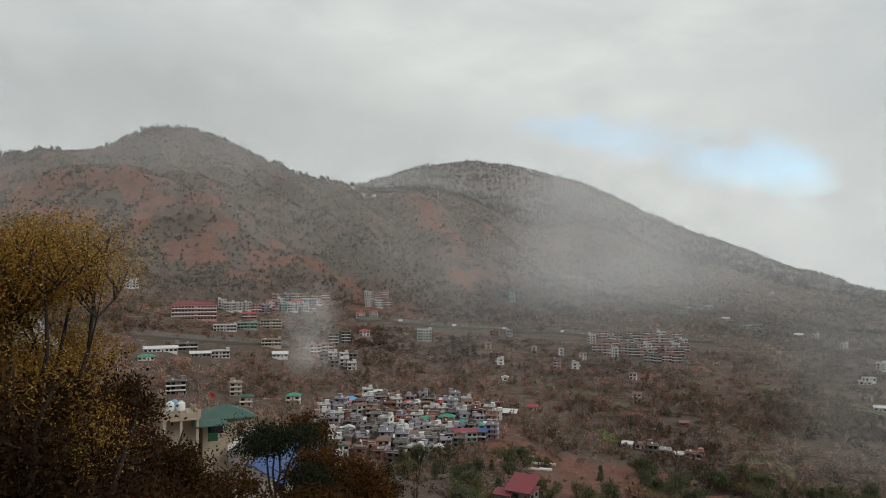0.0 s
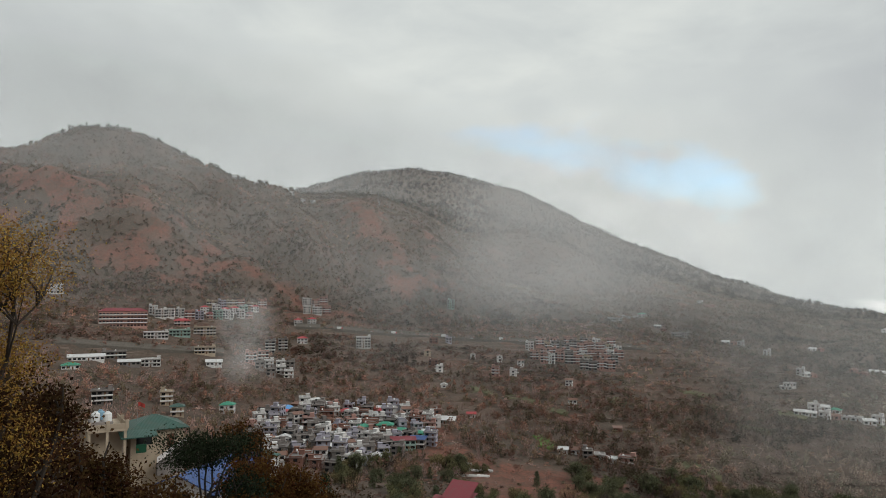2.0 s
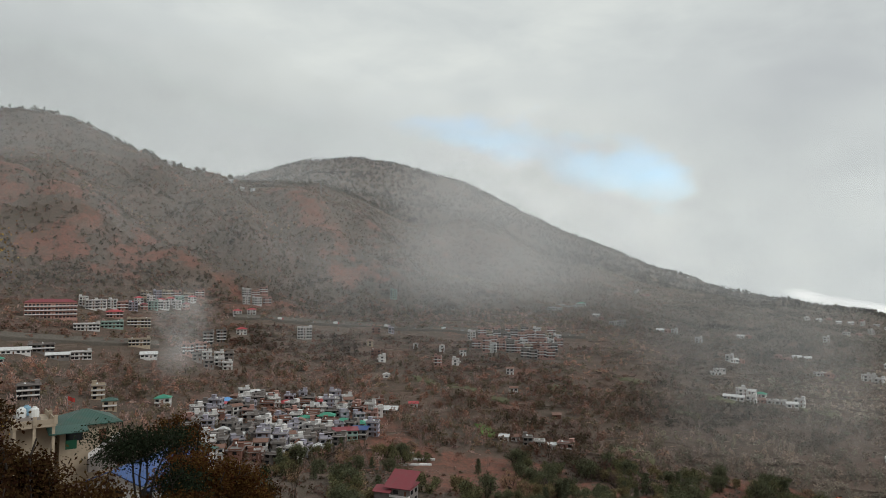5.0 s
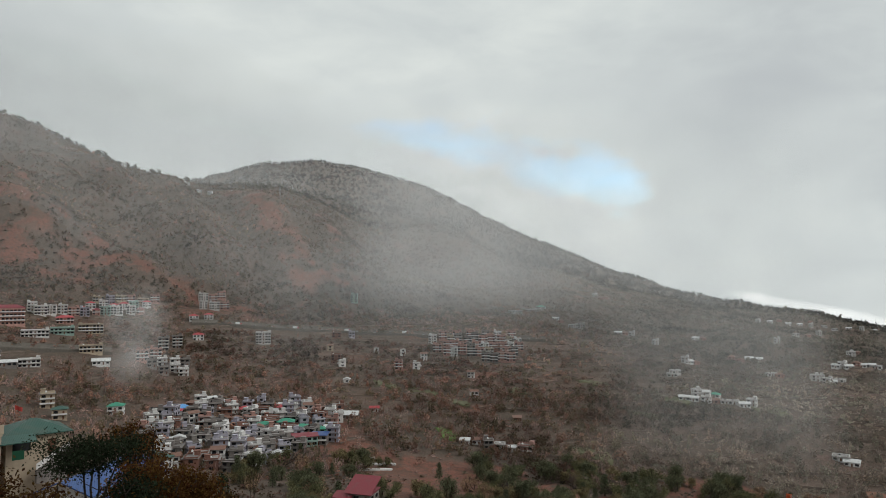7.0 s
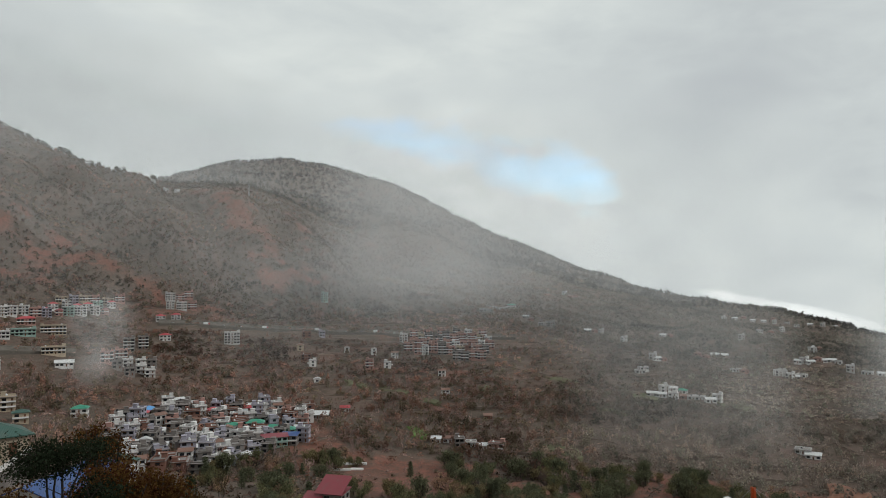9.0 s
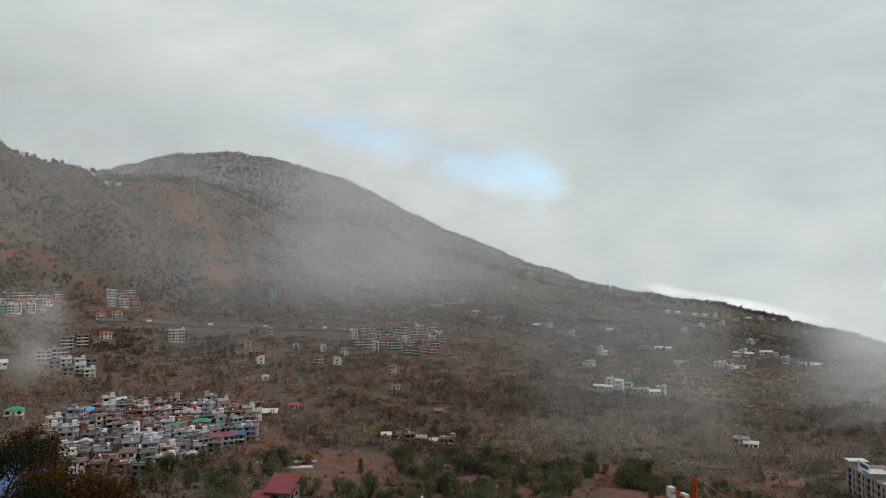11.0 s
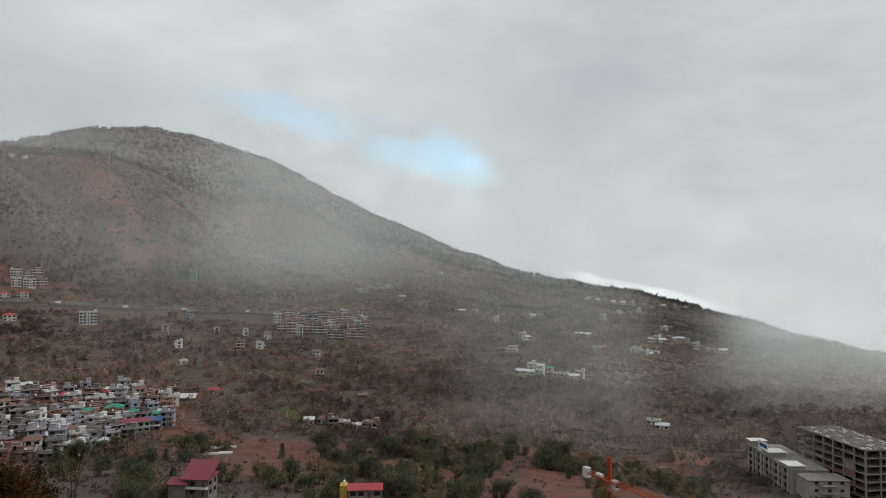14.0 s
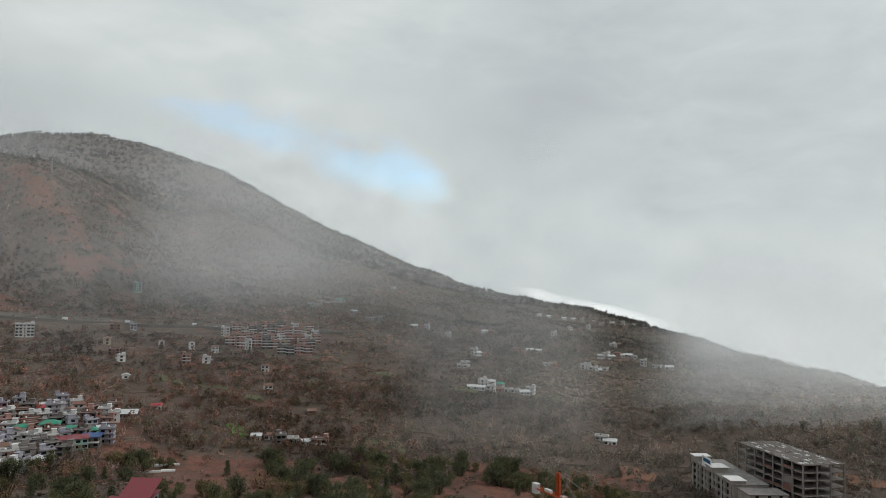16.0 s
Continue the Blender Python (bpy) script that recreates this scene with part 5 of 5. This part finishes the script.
def terrace_walls():
    """Low dry-stone walls that hold the field terraces, too many to tell apart."""
    rng = np.random.default_rng(17)
    quads = []
    for _ in range(190):
        az0, r = rng.uniform(-30, 60), rng.uniform(285, 650) * FAR
        n = rng.integers(8, 22)
        az = np.radians(az0 + np.arange(n) * 0.28)
        x, y = r * np.sin(az), r * np.cos(az)
        level = float(ground(x[0], y[0]))
        for _ in range(3):
            slope = (ground(x * 1.01, y * 1.01) - ground(x, y)) / (0.01 * np.hypot(x, y))
            move = np.clip((level - ground(x, y)) / np.maximum(slope, 0.06), -6, 6)
            k = 1 + move / np.hypot(x, y)
            x, y = x * k, y * k
        z = ground(x, y)
        high = rng.uniform(0.8, 1.7)
        foot, top = np.stack([x, y, z - 0.6], -1), np.stack([x, y, z + high], -1)
        back = np.stack([x * 1.001, y * 1.001, z + high], -1)
        for a, b in ((foot, top), (top, back)):
            quads.append(np.stack([a[:-1], a[1:], b[1:], b[:-1]], 1))
    co = np.concatenate(quads).reshape(-1, 3)
    mesh = fast_mesh("terrace_walls", co, np.arange(len(co)).reshape(-1, 4))
    mesh.materials.append(plain("pale_terrace_stone", (0.27, 0.21, 0.175), dirt=0.5, scale=0.4, second=(0.13, 0.10, 0.085)))
    tagged(new("terrace_walls", mesh), "low pale stone walls holding the field terraces", "wall", kind="stuff")


terrace_walls()
# ---- woods ----
GREENS = [(0.150, 0.138, 0.098), (0.178, 0.158, 0.112), (0.198, 0.158, 0.120), (0.138, 0.130, 0.100)]
BROWNS = [(0.255, 0.180, 0.148), (0.265, 0.176, 0.143), (0.245, 0.184, 0.156), (0.275, 0.172, 0.135)]
GREYS = [(0.320, 0.252, 0.233), (0.272, 0.210, 0.196)]


def crown_quads(rng, count, size, shape):
    """Leaf clumps of a crown one metre high and wide: corners (count, 4, 3)."""
    p = rng.normal(size=(count, 3))
    p /= np.linalg.norm(p, axis=1)[:, None]
    p *= rng.uniform(0.35, 1.0, (count, 1)) ** 0.6
    lobes = rng.uniform(-0.28, 0.28, (5, 3)) * (1, 1, 0.8)
    p = p * 0.33 + lobes[rng.integers(0, 5, count)]
    p[:, 2] += 0.55
    if shape == "pine":
        p[:, :2] *= np.clip(1.25 - p[:, 2:3], 0.12, 1) * 0.8
        p[:, 2] = p[:, 2] * 1.1 - 0.05
    if shape == "twigs":
        p[:, :2] *= 0.25 + 0.9 * np.clip(p[:, 2:3], 0, 1)
    u = rng.normal(size=(count, 3))
    u /= np.linalg.norm(u, axis=1)[:, None]
    v = np.cross(u, rng.normal(size=(count, 3)))
    v /= np.linalg.norm(v, axis=1)[:, None]
    s = size * rng.uniform(0.6, 1.3, (count, 1))
    thin = 0.3 if shape == "twigs" else 0.8
    if shape == "twigs":
        u = u * (0.5, 0.5, 1) + (0, 0, 0.6)
    u, v = u * s, v * s * thin
    bend = np.cross(u, v) / (np.linalg.norm(np.cross(u, v), axis=1)[:, None] + 1e-9) * s * 0.35
    return np.stack([p - u - v * 0.6, p + u * 0.2 - v + bend, p + u + v * 0.5, p - u * 0.3 + v + bend], 1)


def woodland(name, label, xy, heights, widths, kinds, tints, quads, size, seed):
    rng = np.random.default_rng(seed)
    shapes = [[crown_quads(rng, quads, size, s) for _ in range(5)] for s in ("round", "pine", "twigs")]
    n = len(xy)
    z = ground(xy[:, 0], xy[:, 1])
    stock = np.array([c for s in shapes for c in s])
    pick = kinds * 5 + rng.integers(0, 5, n)
    q = stock[pick].reshape(n, -1, 3)
    w = rng.uniform(0, 2 * math.pi, n)
    c, s = np.cos(w)[:, None], np.sin(w)[:, None]
    x = (q[:, :, 0] * c - q[:, :, 1] * s) * widths[:, None] + xy[:, :1]
    y = (q[:, :, 0] * s + q[:, :, 1] * c) * widths[:, None] + xy[:, 1:]
    zz = q[:, :, 2] * heights[:, None] + z[:, None] - 0.3
    co = np.stack([x, y, zz], -1).reshape(-1, 3)
    mesh = fast_mesh(name, co, np.arange(len(co)).reshape(-1, 4))
    mesh.materials.append(LEAF_FAR)
    col = np.ones((n, quads * 4, 4), np.float32)
    col[:, :, :3] = tints[:, None]
    mesh.color_attributes.new("tint", "FLOAT_COLOR", "POINT").data.foreach_set("color", col.ravel())
    return tagged(new(name, mesh), label, "woodland", kind="stuff")


def scatter(count, az0, az1, r0, r1, seed, bare=0.35, brown=0.3, most=0.85, deep=1.0):
    """Places of trees where the scrub is thick, off the houses; eastern tints carry some painted haze."""
    rng = np.random.default_rng(seed)
    az, r = np.radians(rng.uniform(az0, az1, count)), rng.uniform(r0, r1, count) * FAR
    x, y = r * np.sin(az), r * np.cos(az)
    thick, red = cover(x, y)
    valley = 1 - step(np.hypot(x, y) / FAR, 560, 660)
    clump = step(rough(x, y, 75, 4, 171), -0.30, 0.35)
    keep = rng.uniform(0, 1, count) < np.clip(thick * 1.5 - 0.15, 0.10, most) * (1 - valley * (1 - (0.52 + 0.55 * clump)))
    if TAKEN:
        t = np.array(TAKEN)
        for a in t:
            keep &= (x - a[0]) ** 2 + (y - a[1]) ** 2 > (a[2] * 0.62) ** 2
    x, y = x[keep], y[keep]
    n = len(x)
    which = rng.uniform(0, 1, n)
    kinds = np.where(which < bare, 2, np.where(rng.uniform(0, 1, n) < 0.25, 1, 0))
    tints = np.where((which < bare)[:, None], np.array(GREYS)[rng.integers(0, 2, n)],
                     np.where((which < bare + brown)[:, None], np.array(BROWNS)[rng.integers(0, 4, n)], np.array(GREENS)[rng.integers(0, 4, n)]))
    patch = np.clip(1 + 0.55 * rough(x, y, 120, 3, 55) + 0.3 * rough(x, y, 34, 2, 56) - 0.25 * valley[keep] * (clump[keep] - 0.5), 0.35, 2)
    # valley haze painted into the foliage: tints pale to grey towards the east
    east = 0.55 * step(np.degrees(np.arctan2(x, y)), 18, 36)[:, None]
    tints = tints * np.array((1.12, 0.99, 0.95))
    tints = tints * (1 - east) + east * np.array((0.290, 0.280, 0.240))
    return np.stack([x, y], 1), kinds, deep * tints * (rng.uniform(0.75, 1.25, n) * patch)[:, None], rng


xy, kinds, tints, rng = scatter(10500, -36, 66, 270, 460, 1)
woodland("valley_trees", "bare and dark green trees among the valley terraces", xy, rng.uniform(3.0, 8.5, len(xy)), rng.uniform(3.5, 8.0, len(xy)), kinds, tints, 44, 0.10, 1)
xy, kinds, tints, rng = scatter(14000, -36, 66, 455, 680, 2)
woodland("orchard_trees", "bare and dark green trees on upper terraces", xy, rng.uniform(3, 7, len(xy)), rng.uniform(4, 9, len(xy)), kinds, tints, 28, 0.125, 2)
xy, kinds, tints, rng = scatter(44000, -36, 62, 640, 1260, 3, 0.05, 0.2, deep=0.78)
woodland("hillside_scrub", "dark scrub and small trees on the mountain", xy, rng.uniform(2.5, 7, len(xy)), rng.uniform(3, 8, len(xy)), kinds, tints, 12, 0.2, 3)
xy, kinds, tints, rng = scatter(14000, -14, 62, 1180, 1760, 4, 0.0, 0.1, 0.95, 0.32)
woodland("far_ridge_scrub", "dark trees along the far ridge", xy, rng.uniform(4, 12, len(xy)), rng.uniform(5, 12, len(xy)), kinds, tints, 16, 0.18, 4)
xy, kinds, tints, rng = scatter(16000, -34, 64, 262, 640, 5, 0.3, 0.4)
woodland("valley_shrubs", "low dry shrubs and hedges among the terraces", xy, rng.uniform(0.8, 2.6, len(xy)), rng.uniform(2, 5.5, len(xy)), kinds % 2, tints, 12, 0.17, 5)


def skyline_trees(count, az0, az1, r0, r1, seed):
    """Pines and oaks that stand up along a crest."""
    rng = np.random.default_rng(seed)
    az = rng.uniform(az0, az1, count)
    rs = np.linspace(r0 * FAR, r1 * FAR, 160)
    a = np.radians(az)[:, None]
    rise = ground(rs * np.sin(a), rs * np.cos(a)) / rs
    r = rs[np.argmax(rise, axis=1)] + rng.uniform(-25, 8, count)
    a = a[:, 0]
    keep = rough(az * 30.0, az * 0.0, 45, 3, 95) > -0.35
    xy = np.stack([r * np.sin(a), r * np.cos(a)], 1)[keep]
    n = len(xy)
    return xy, rng.choice([0, 1, 0], n), np.array(GREENS)[rng.integers(0, 4, n)] * rng.uniform(0.5, 0.9, (n, 1)), rng


xy, kinds, tints, rng = skyline_trees(420, -36, 6, 900, 1300, 6)
woodland("crest_trees", "dark trees standing along the mountain crest", xy, rng.uniform(5, 13, len(xy)), rng.uniform(5, 10, len(xy)), kinds, tints, 34, 0.14, 6)
xy, kinds, tints, rng = skyline_trees(620, -6, 58, 1150, 1800, 7)
woodland("far_crest_trees", "dark trees along the far skyline", xy, rng.uniform(4, 12, len(xy)), rng.uniform(6, 13, len(xy)), kinds, tints, 26, 0.16, 7)


# ---- single trees ----
def leaf_quads(rng, centres, per, spread, size, flat=0.7):
    n = len(centres) * per
    p = np.repeat(np.array(centres), per, 0) + rng.normal(size=(n, 3)) * spread * (1, 1, flat)
    u = rng.normal(size=(n, 3))
    u /= np.linalg.norm(u, axis=1)[:, None]
    v = np.cross(u, rng.normal(size=(n, 3)))
    v /= np.linalg.norm(v, axis=1)[:, None]
    s = size * rng.uniform(0.6, 1.35, (n, 1))
    return np.stack([p - u * s, p - v * s * 0.55, p + u * s, p + v * s * 0.55], 1)


def leaf_mesh(name, rng, quads, tint, per, vary=0.3):
    co = quads.reshape(-1, 3)
    mesh = fast_mesh(name, co, np.arange(len(co)).reshape(-1, 4))
    mesh.materials.append(LEAF)
    n = len(quads)
    lump = np.repeat(rng.uniform(1 - vary, 1 + vary, (n // per + 1, 1)), per, 0)[:n]
    col = np.ones((n, 4, 4), np.float32)
    col[:, :, :3] = (np.array(tint) * lump)[:, None]
    mesh.color_attributes.new("tint", "FLOAT_COLOR", "POINT").data.foreach_set("color", col.ravel())
    return mesh


def grow(geo, tips, rnd, p, way, length, radius, depth, fan, sides):
    """A limb of bent, tapering pieces that forks into smaller limbs."""
    pieces = 3 if depth > 1 else 2
    for k in range(pieces):
        bend = Vector((rnd.gauss(0, 0.16), rnd.gauss(0, 0.16), rnd.gauss(0.06, 0.08)))
        way = (way + bend).normalized()
        q = p + way * (length / pieces)
        r = radius * (1 - 0.42 * (k + 1) / pieces)
        geo.tube(p, q, radius * (1 - 0.42 * k / pieces), r, sides)
        p = q
        if depth <= 1:
            tips.append(tuple(p))
    if depth == 0:
        return
    for k in range(rnd.choice((2, 3, 3)) if depth > 1 else 3):
        turn = rnd.uniform(0, 2 * math.pi)
        out = way.orthogonal().normalized()
        out.rotate(Euler((0, 0, turn)))
        out = (way + out * rnd.uniform(0.5, 1.0) * fan).normalized()
        grow(geo, tips, rnd, p, out, length * rnd.uniform(0.6, 0.85), radius * 0.55, depth - 1, fan, max(4, sides - 1))


def make_tree(name, m, label, height, width, tint, seed, stems=1, depth=3, per=40, leaf=0.13, spread=0.45, fan=0.8, group="", base=0.0, vary=0.3, bole=0.45):
    """A broad-leaved tree: one mesh for trunk and limbs, one for the leaves."""
    rnd, rng = random.Random(seed), np.random.default_rng(seed)
    root = thing(name, m, label, "tree", group)
    g, tips = Geo(), []
    for s in range(stems):
        lean = Vector((rnd.gauss(0, 0.16), rnd.gauss(0, 0.16), 1)).normalized()
        foot = Vector((rnd.uniform(-0.3, 0.3) * (stems > 1), rnd.uniform(-0.3, 0.3) * (stems > 1), -0.5))
        grow(g, tips, rnd, foot, lean, bole, 0.05 * (1 if stems == 1 else 0.85), depth, fan, 8)
    t = np.array(tips)
    lo, hi = np.percentile(t, 2, axis=0), np.percentile(t, 99, axis=0)
    fit = np.array([width / max(hi[0] - lo[0], hi[1] - lo[1])] * 2 + [(height - spread) / hi[2]])
    t = t * fit
    thick = height / 9.0
    g.v = [(x * fit[0] if abs(z) > 0.02 else x, y * fit[1] if abs(z) > 0.02 else y, z * fit[2]) for x, y, z in g.v]
    part("trunk", g, BARK, root)
    if per:
        keep = t[t[:, 2] > height * base]
        crown = new("crown", leaf_mesh("crown", rng, leaf_quads(rng, keep, per, spread * thick if depth < 3 else spread, leaf), tint, per, vary))
        crown.parent = root
    return root


def crown_tree(name, m, label, height, width, tint, seed, stems=3, tips=150, per=80, leaf=0.07, spread=0.45, low=0.4, group="", vary=0.3, bark=0.022):
    """A round-headed tree: bent stems, twigs out to every spray, and a lobed crown of leaves."""
    rnd, rng = random.Random(seed), np.random.default_rng(seed)
    root = thing(name, m, label, "tree", group)
    g, nodes = Geo(), []
    for k in range(stems):
        turn = 2 * math.pi * (k + rnd.random() * 0.6) / stems
        reach = width * rnd.uniform(0.10, 0.30)
        last = Vector((0.12 * math.cos(turn), 0.12 * math.sin(turn), -0.6))
        for j in range(1, 8):
            f = j / 7
            p = Vector((math.cos(turn) * reach * f ** 1.3 + rnd.gauss(0, 0.02 * width), math.sin(turn) * reach * f ** 1.3 + rnd.gauss(0, 0.02 * width), height * 0.9 * f))
            g.tube(last, p, height * bark * (1.08 - 0.85 * (f - 1 / 7)), height * bark * (1.08 - 0.85 * f), 7)
            if j > 1:
                nodes.append(p.copy())
            last = p
    lobes = [(rnd.uniform(0, 2 * math.pi), rnd.uniform(0.15, 0.62), rnd.uniform(0.0, 1.0), rnd.uniform(0.30, 0.46)) for _ in range(11)]
    sprays = []
    while len(sprays) < tips:
        turn, out, up, size = rnd.choice(lobes)
        d = Vector((rnd.gauss(0, 1), rnd.gauss(0, 1), rnd.gauss(0, 1))).normalized() * size * rnd.uniform(0.45, 1.0) ** 0.5
        span = math.sin(math.pi * (0.22 + 0.68 * up))
        p = Vector(((math.cos(turn) * out * span + d.x) * width * 0.56, (math.sin(turn) * out * span + d.y) * width * 0.56,
                    height * (low + (0.97 - low) * (0.12 + 0.76 * up) + d.z * 0.30 * (1 - low))))
        if p.z < height * (low - 0.06) or p.z > height:
            continue
        sprays.append(tuple(p))
        below = [q for q in nodes if q.z < p.z - 0.04 * height] or nodes[:1]
        q = min(below, key=lambda n: (n - p).length)
        mid = q.lerp(p, 0.55) + Vector((0, 0, -0.06 * (q - p).length))
        g.tube(q, mid, height * bark * 0.30, height * bark * 0.19, 5)
        g.tube(mid, p, height * bark * 0.19, height * bark * 0.06, 4)
        if rnd.random() < 0.4:
            nodes.append(mid)
    part("trunk", g, BARK, root)
    crown = new("crown", leaf_mesh("crown", rng, leaf_quads(rng, sprays, per, spread, leaf), tint, per, vary))
    crown.parent = root
    return root


def conifer(name, m, label, height, width, tint, seed, group="", quads=900, leaf=0.16):
    rng = np.random.default_rng(seed)
    root = thing(name, m, label, "tree", group)
    part("trunk", Geo().tube((0, 0, -0.5), (0, 0, height * 0.95), height * 0.022, 0.02, 7), BARK, root)
    per = 9
    tiers = []
    for k in range(quads // per):
        h = rng.uniform(0.12, 1.0)
        a, d = rng.uniform(0, 2 * math.pi), width / 2 * (1.05 - h) * rng.uniform(0.35, 1.0)
        tiers.append((d * math.cos(a), d * math.sin(a), h * height - 0.12 * d))
    crown = new("crown", leaf_mesh("crown", rng, leaf_quads(rng, tiers, per, 0.28 * width / 3, leaf, 0.5), tint, per))
    crown.parent = root
    return root


def upright(az, r, turn=0.0, scale=1.0, sink=0.2):
    x, y, z = spot(az, r, sink)
    return pose(x, y, z, 0, 0, turn) @ Matrix.Diagonal((scale, scale, scale, 1))


# trees of the slope below: a few kinds, copied
OAK = "round dark green tree on the lower slope"
KINDS = [
    make_tree("oak_tree", upright(8.2, 232), OAK, 9, 10, (0.169, 0.164, 0.088), 11, stems=2, depth=2, per=60, leaf=0.34, spread=0.95, group="slope trees"),
    make_tree("oak_tree", upright(11.0, 238), "spreading olive green tree on the lower slope", 8, 10, (0.234, 0.187, 0.105), 12, stems=2, depth=2, per=60, leaf=0.34, spread=0.95, group="slope trees"),
    make_tree("oak_tree", upright(13.4, 228), OAK, 10, 9.5, (0.137, 0.142, 0.086), 13, stems=2, depth=2, per=60, leaf=0.34, spread=0.95, group="slope trees"),
    conifer("pine_tree", upright(2.2, 240), "dark green pine on the lower slope", 10, 5.4, (0.124, 0.131, 0.083), 14, "slope trees", 1300, 0.34),
    make_tree("dry_tree", upright(16.0, 236), "brown dry-leaved tree on the lower slope", 8, 8.5, (0.312, 0.202, 0.137), 15, stems=2, depth=2, per=36, leaf=0.3, spread=0.9, group="slope trees"),
    make_tree("bare_tree", upright(19.0, 240), "bare grey tree on the lower slope", 7, 5, (0.16, 0.13, 0.11), 16, depth=3, per=4, leaf=0.2, spread=0.5, group="slope trees")]
rnd = random.Random(77)
placed, tries = [], 0
while len(placed) < 190 and tries < 9000:
    tries += 1
    az, r = rnd.uniform(-4, 55), rnd.uniform(190, 300)
    x, y, _ = spot(az, r)
    thick, _ = cover(x, y)
    bank = float(rough(np.float64(x), np.float64(y), 60, 3, 81))
    if bank > 0.0 and rnd.random() < 0.9 or any((x - a) ** 2 + (y - b) ** 2 < 36 for a, b in placed):
        continue
    if any((x - a) ** 2 + (y - b) ** 2 < (c * 0.7) ** 2 for a, b, c in TAKEN) or az < 0 and r < 235 or 46 < az and r > 225:
        continue
    placed.append((x, y))
    kind = rnd.choices(range(6), (5, 4, 5, 3, 3, 1))[0]
    copy_thing(KINDS[kind], upright(az, r, rnd.uniform(0, 360), rnd.uniform(0.65, 1.15)))
xy, kinds, tints, rng = scatter(4800, -34, 64, 120, 300, 8, 0.1, 0.55, deep=0.6)
woodland("bank_bushes", "low brown and green bushes on the bank", xy, rng.uniform(0.8, 3.2, len(xy)), rng.uniform(1.5, 4.5, len(xy)), kinds % 2, tints, 22, 0.13, 8)

# trees just below the viewpoint
crown_tree("maple_tree", upright(-30.4, 28), "tall tree with yellow-olive autumn leaves", 15.8, 9.6, (0.33, 0.19, 0.050), 21, 6, 660, 150, 0.044, 0.58, 0.36, bark=0.009)
crown_tree("maple_tree", upright(-35.6, 30), "tall tree with yellow-brown autumn leaves", 15.4, 7.8, (0.30, 0.165, 0.045), 22, 5, 440, 140, 0.044, 0.55, 0.38, bark=0.009)
FRONT_TREES = [  # heading, distance, height, width, tint, label
    (-26.6, 37, 9.0, 6.4, (0.075, 0.042, 0.022), "dark brown leafy tree on the near slope"),
    (-24.9, 41, 8.6, 5.0, (0.095, 0.050, 0.024), "rusty brown leafy tree on the near slope"),
    (-20.4, 44, 5.2, 6.0, (0.10, 0.052, 0.024), "rusty brown leafy bush on the near slope"),
    (-25.0, 32, 3.7, 3.4, (0.16, 0.026, 0.026), "crimson-leaved bush on the near slope"),
    (-22.6, 30, 2.6, 3.0, (0.15, 0.028, 0.026), "crimson-leaved low bush on the near slope"),
    (-17.4, 49, 5.0, 6.0, (0.12, 0.062, 0.026), "orange-brown leafy tree on the near slope"),
    (-29.0, 26, 7.4, 5.4, (0.062, 0.036, 0.020), "dark leafy bush under the maple"),
    (-32.5, 24, 7.0, 5.4, (0.060, 0.034, 0.02), "dark brown bush under the maple"),
    (-10.4, 67, 9.2, 8.4, (0.15, 0.068, 0.026), "rust-coloured autumn tree below the house"),
    (-7.8, 61, 6.2, 7.6, (0.14, 0.066, 0.024), "orange-brown autumn tree on the near slope"),
    (-15.8, 50, 3.0, 5.0, (0.10, 0.056, 0.026), "brown leafy bush on the near slope"),
    (-10.6, 54, 4.4, 6.0, (0.12, 0.062, 0.024), "orange-brown bush on the near slope"),
    (-5.4, 64, 4.8, 5.2, (0.10, 0.06, 0.028), "brown leafy bush on the near slope"),
    (-22.6, 43, 6.6, 5.4, (0.09, 0.048, 0.022), "rusty brown leafy tree on the near slope"),
    (-35.0, 27, 7.8, 5.4, (0.06, 0.034, 0.02), "dark brown bush under the maple"),
    (-26.8, 31, 7.6, 5.4, (0.075, 0.038, 0.022), "dark brown leafy tree under the maple"),
    (-24.0, 34, 4.8, 5.0, (0.085, 0.045, 0.022), "rusty brown bush on the near slope"),
    (-21.6, 33, 3.6, 4.6, (0.095, 0.05, 0.024), "rusty brown bush on the near slope"),
    (-18.2, 39, 3.4, 4.8, (0.10, 0.055, 0.025), "orange-brown bush on the near slope"),
    (-20.8, 36, 4.0, 5.0, (0.085, 0.046, 0.024), "brown leafy bush on the near slope")]
for k, (az, r, h, w, tint, label) in enumerate(FRONT_TREES):
    crown_tree("autumn_tree" if h > 5 else "leafy_bush", upright(az, r), label, h * 1.25, w * 1.15, tuple(0.68 * c for c in tint), 40 + k, 3, int(16 * w), 75, 0.085 + r * 0.0007, 0.45, 0.22 if h > 5 else 0.1)
crown_tree("evergreen_tree", upright(-13.4, 57), "dark green evergreen tree with forked trunk", 10.8, 8.6, (0.026, 0.034, 0.020), 61, 4, 95, 80, 0.095, 0.55, 0.64, bark=0.012)
crown_tree("evergreen_tree", upright(-10.6, 56), "dark green evergreen bush beside the forked tree", 7.4, 5.4, (0.028, 0.037, 0.022), 62, 2, 70, 70, 0.105, 0.6, 0.15)
conifer("young_pine", upright(-4.5, 95), "dark green young pine on the near slope", 7.5, 3.6, (0.03, 0.046, 0.026), 63, quads=1500, leaf=0.14)
make_tree("bare_poplar", upright(-2.4, 112), "thin bare poplar with a sparse crown", 10.5, 2.6, (0.09, 0.075, 0.04), 64, depth=3, per=6, leaf=0.12, spread=0.3, fan=0.35, base=0.6, bole=0.9)
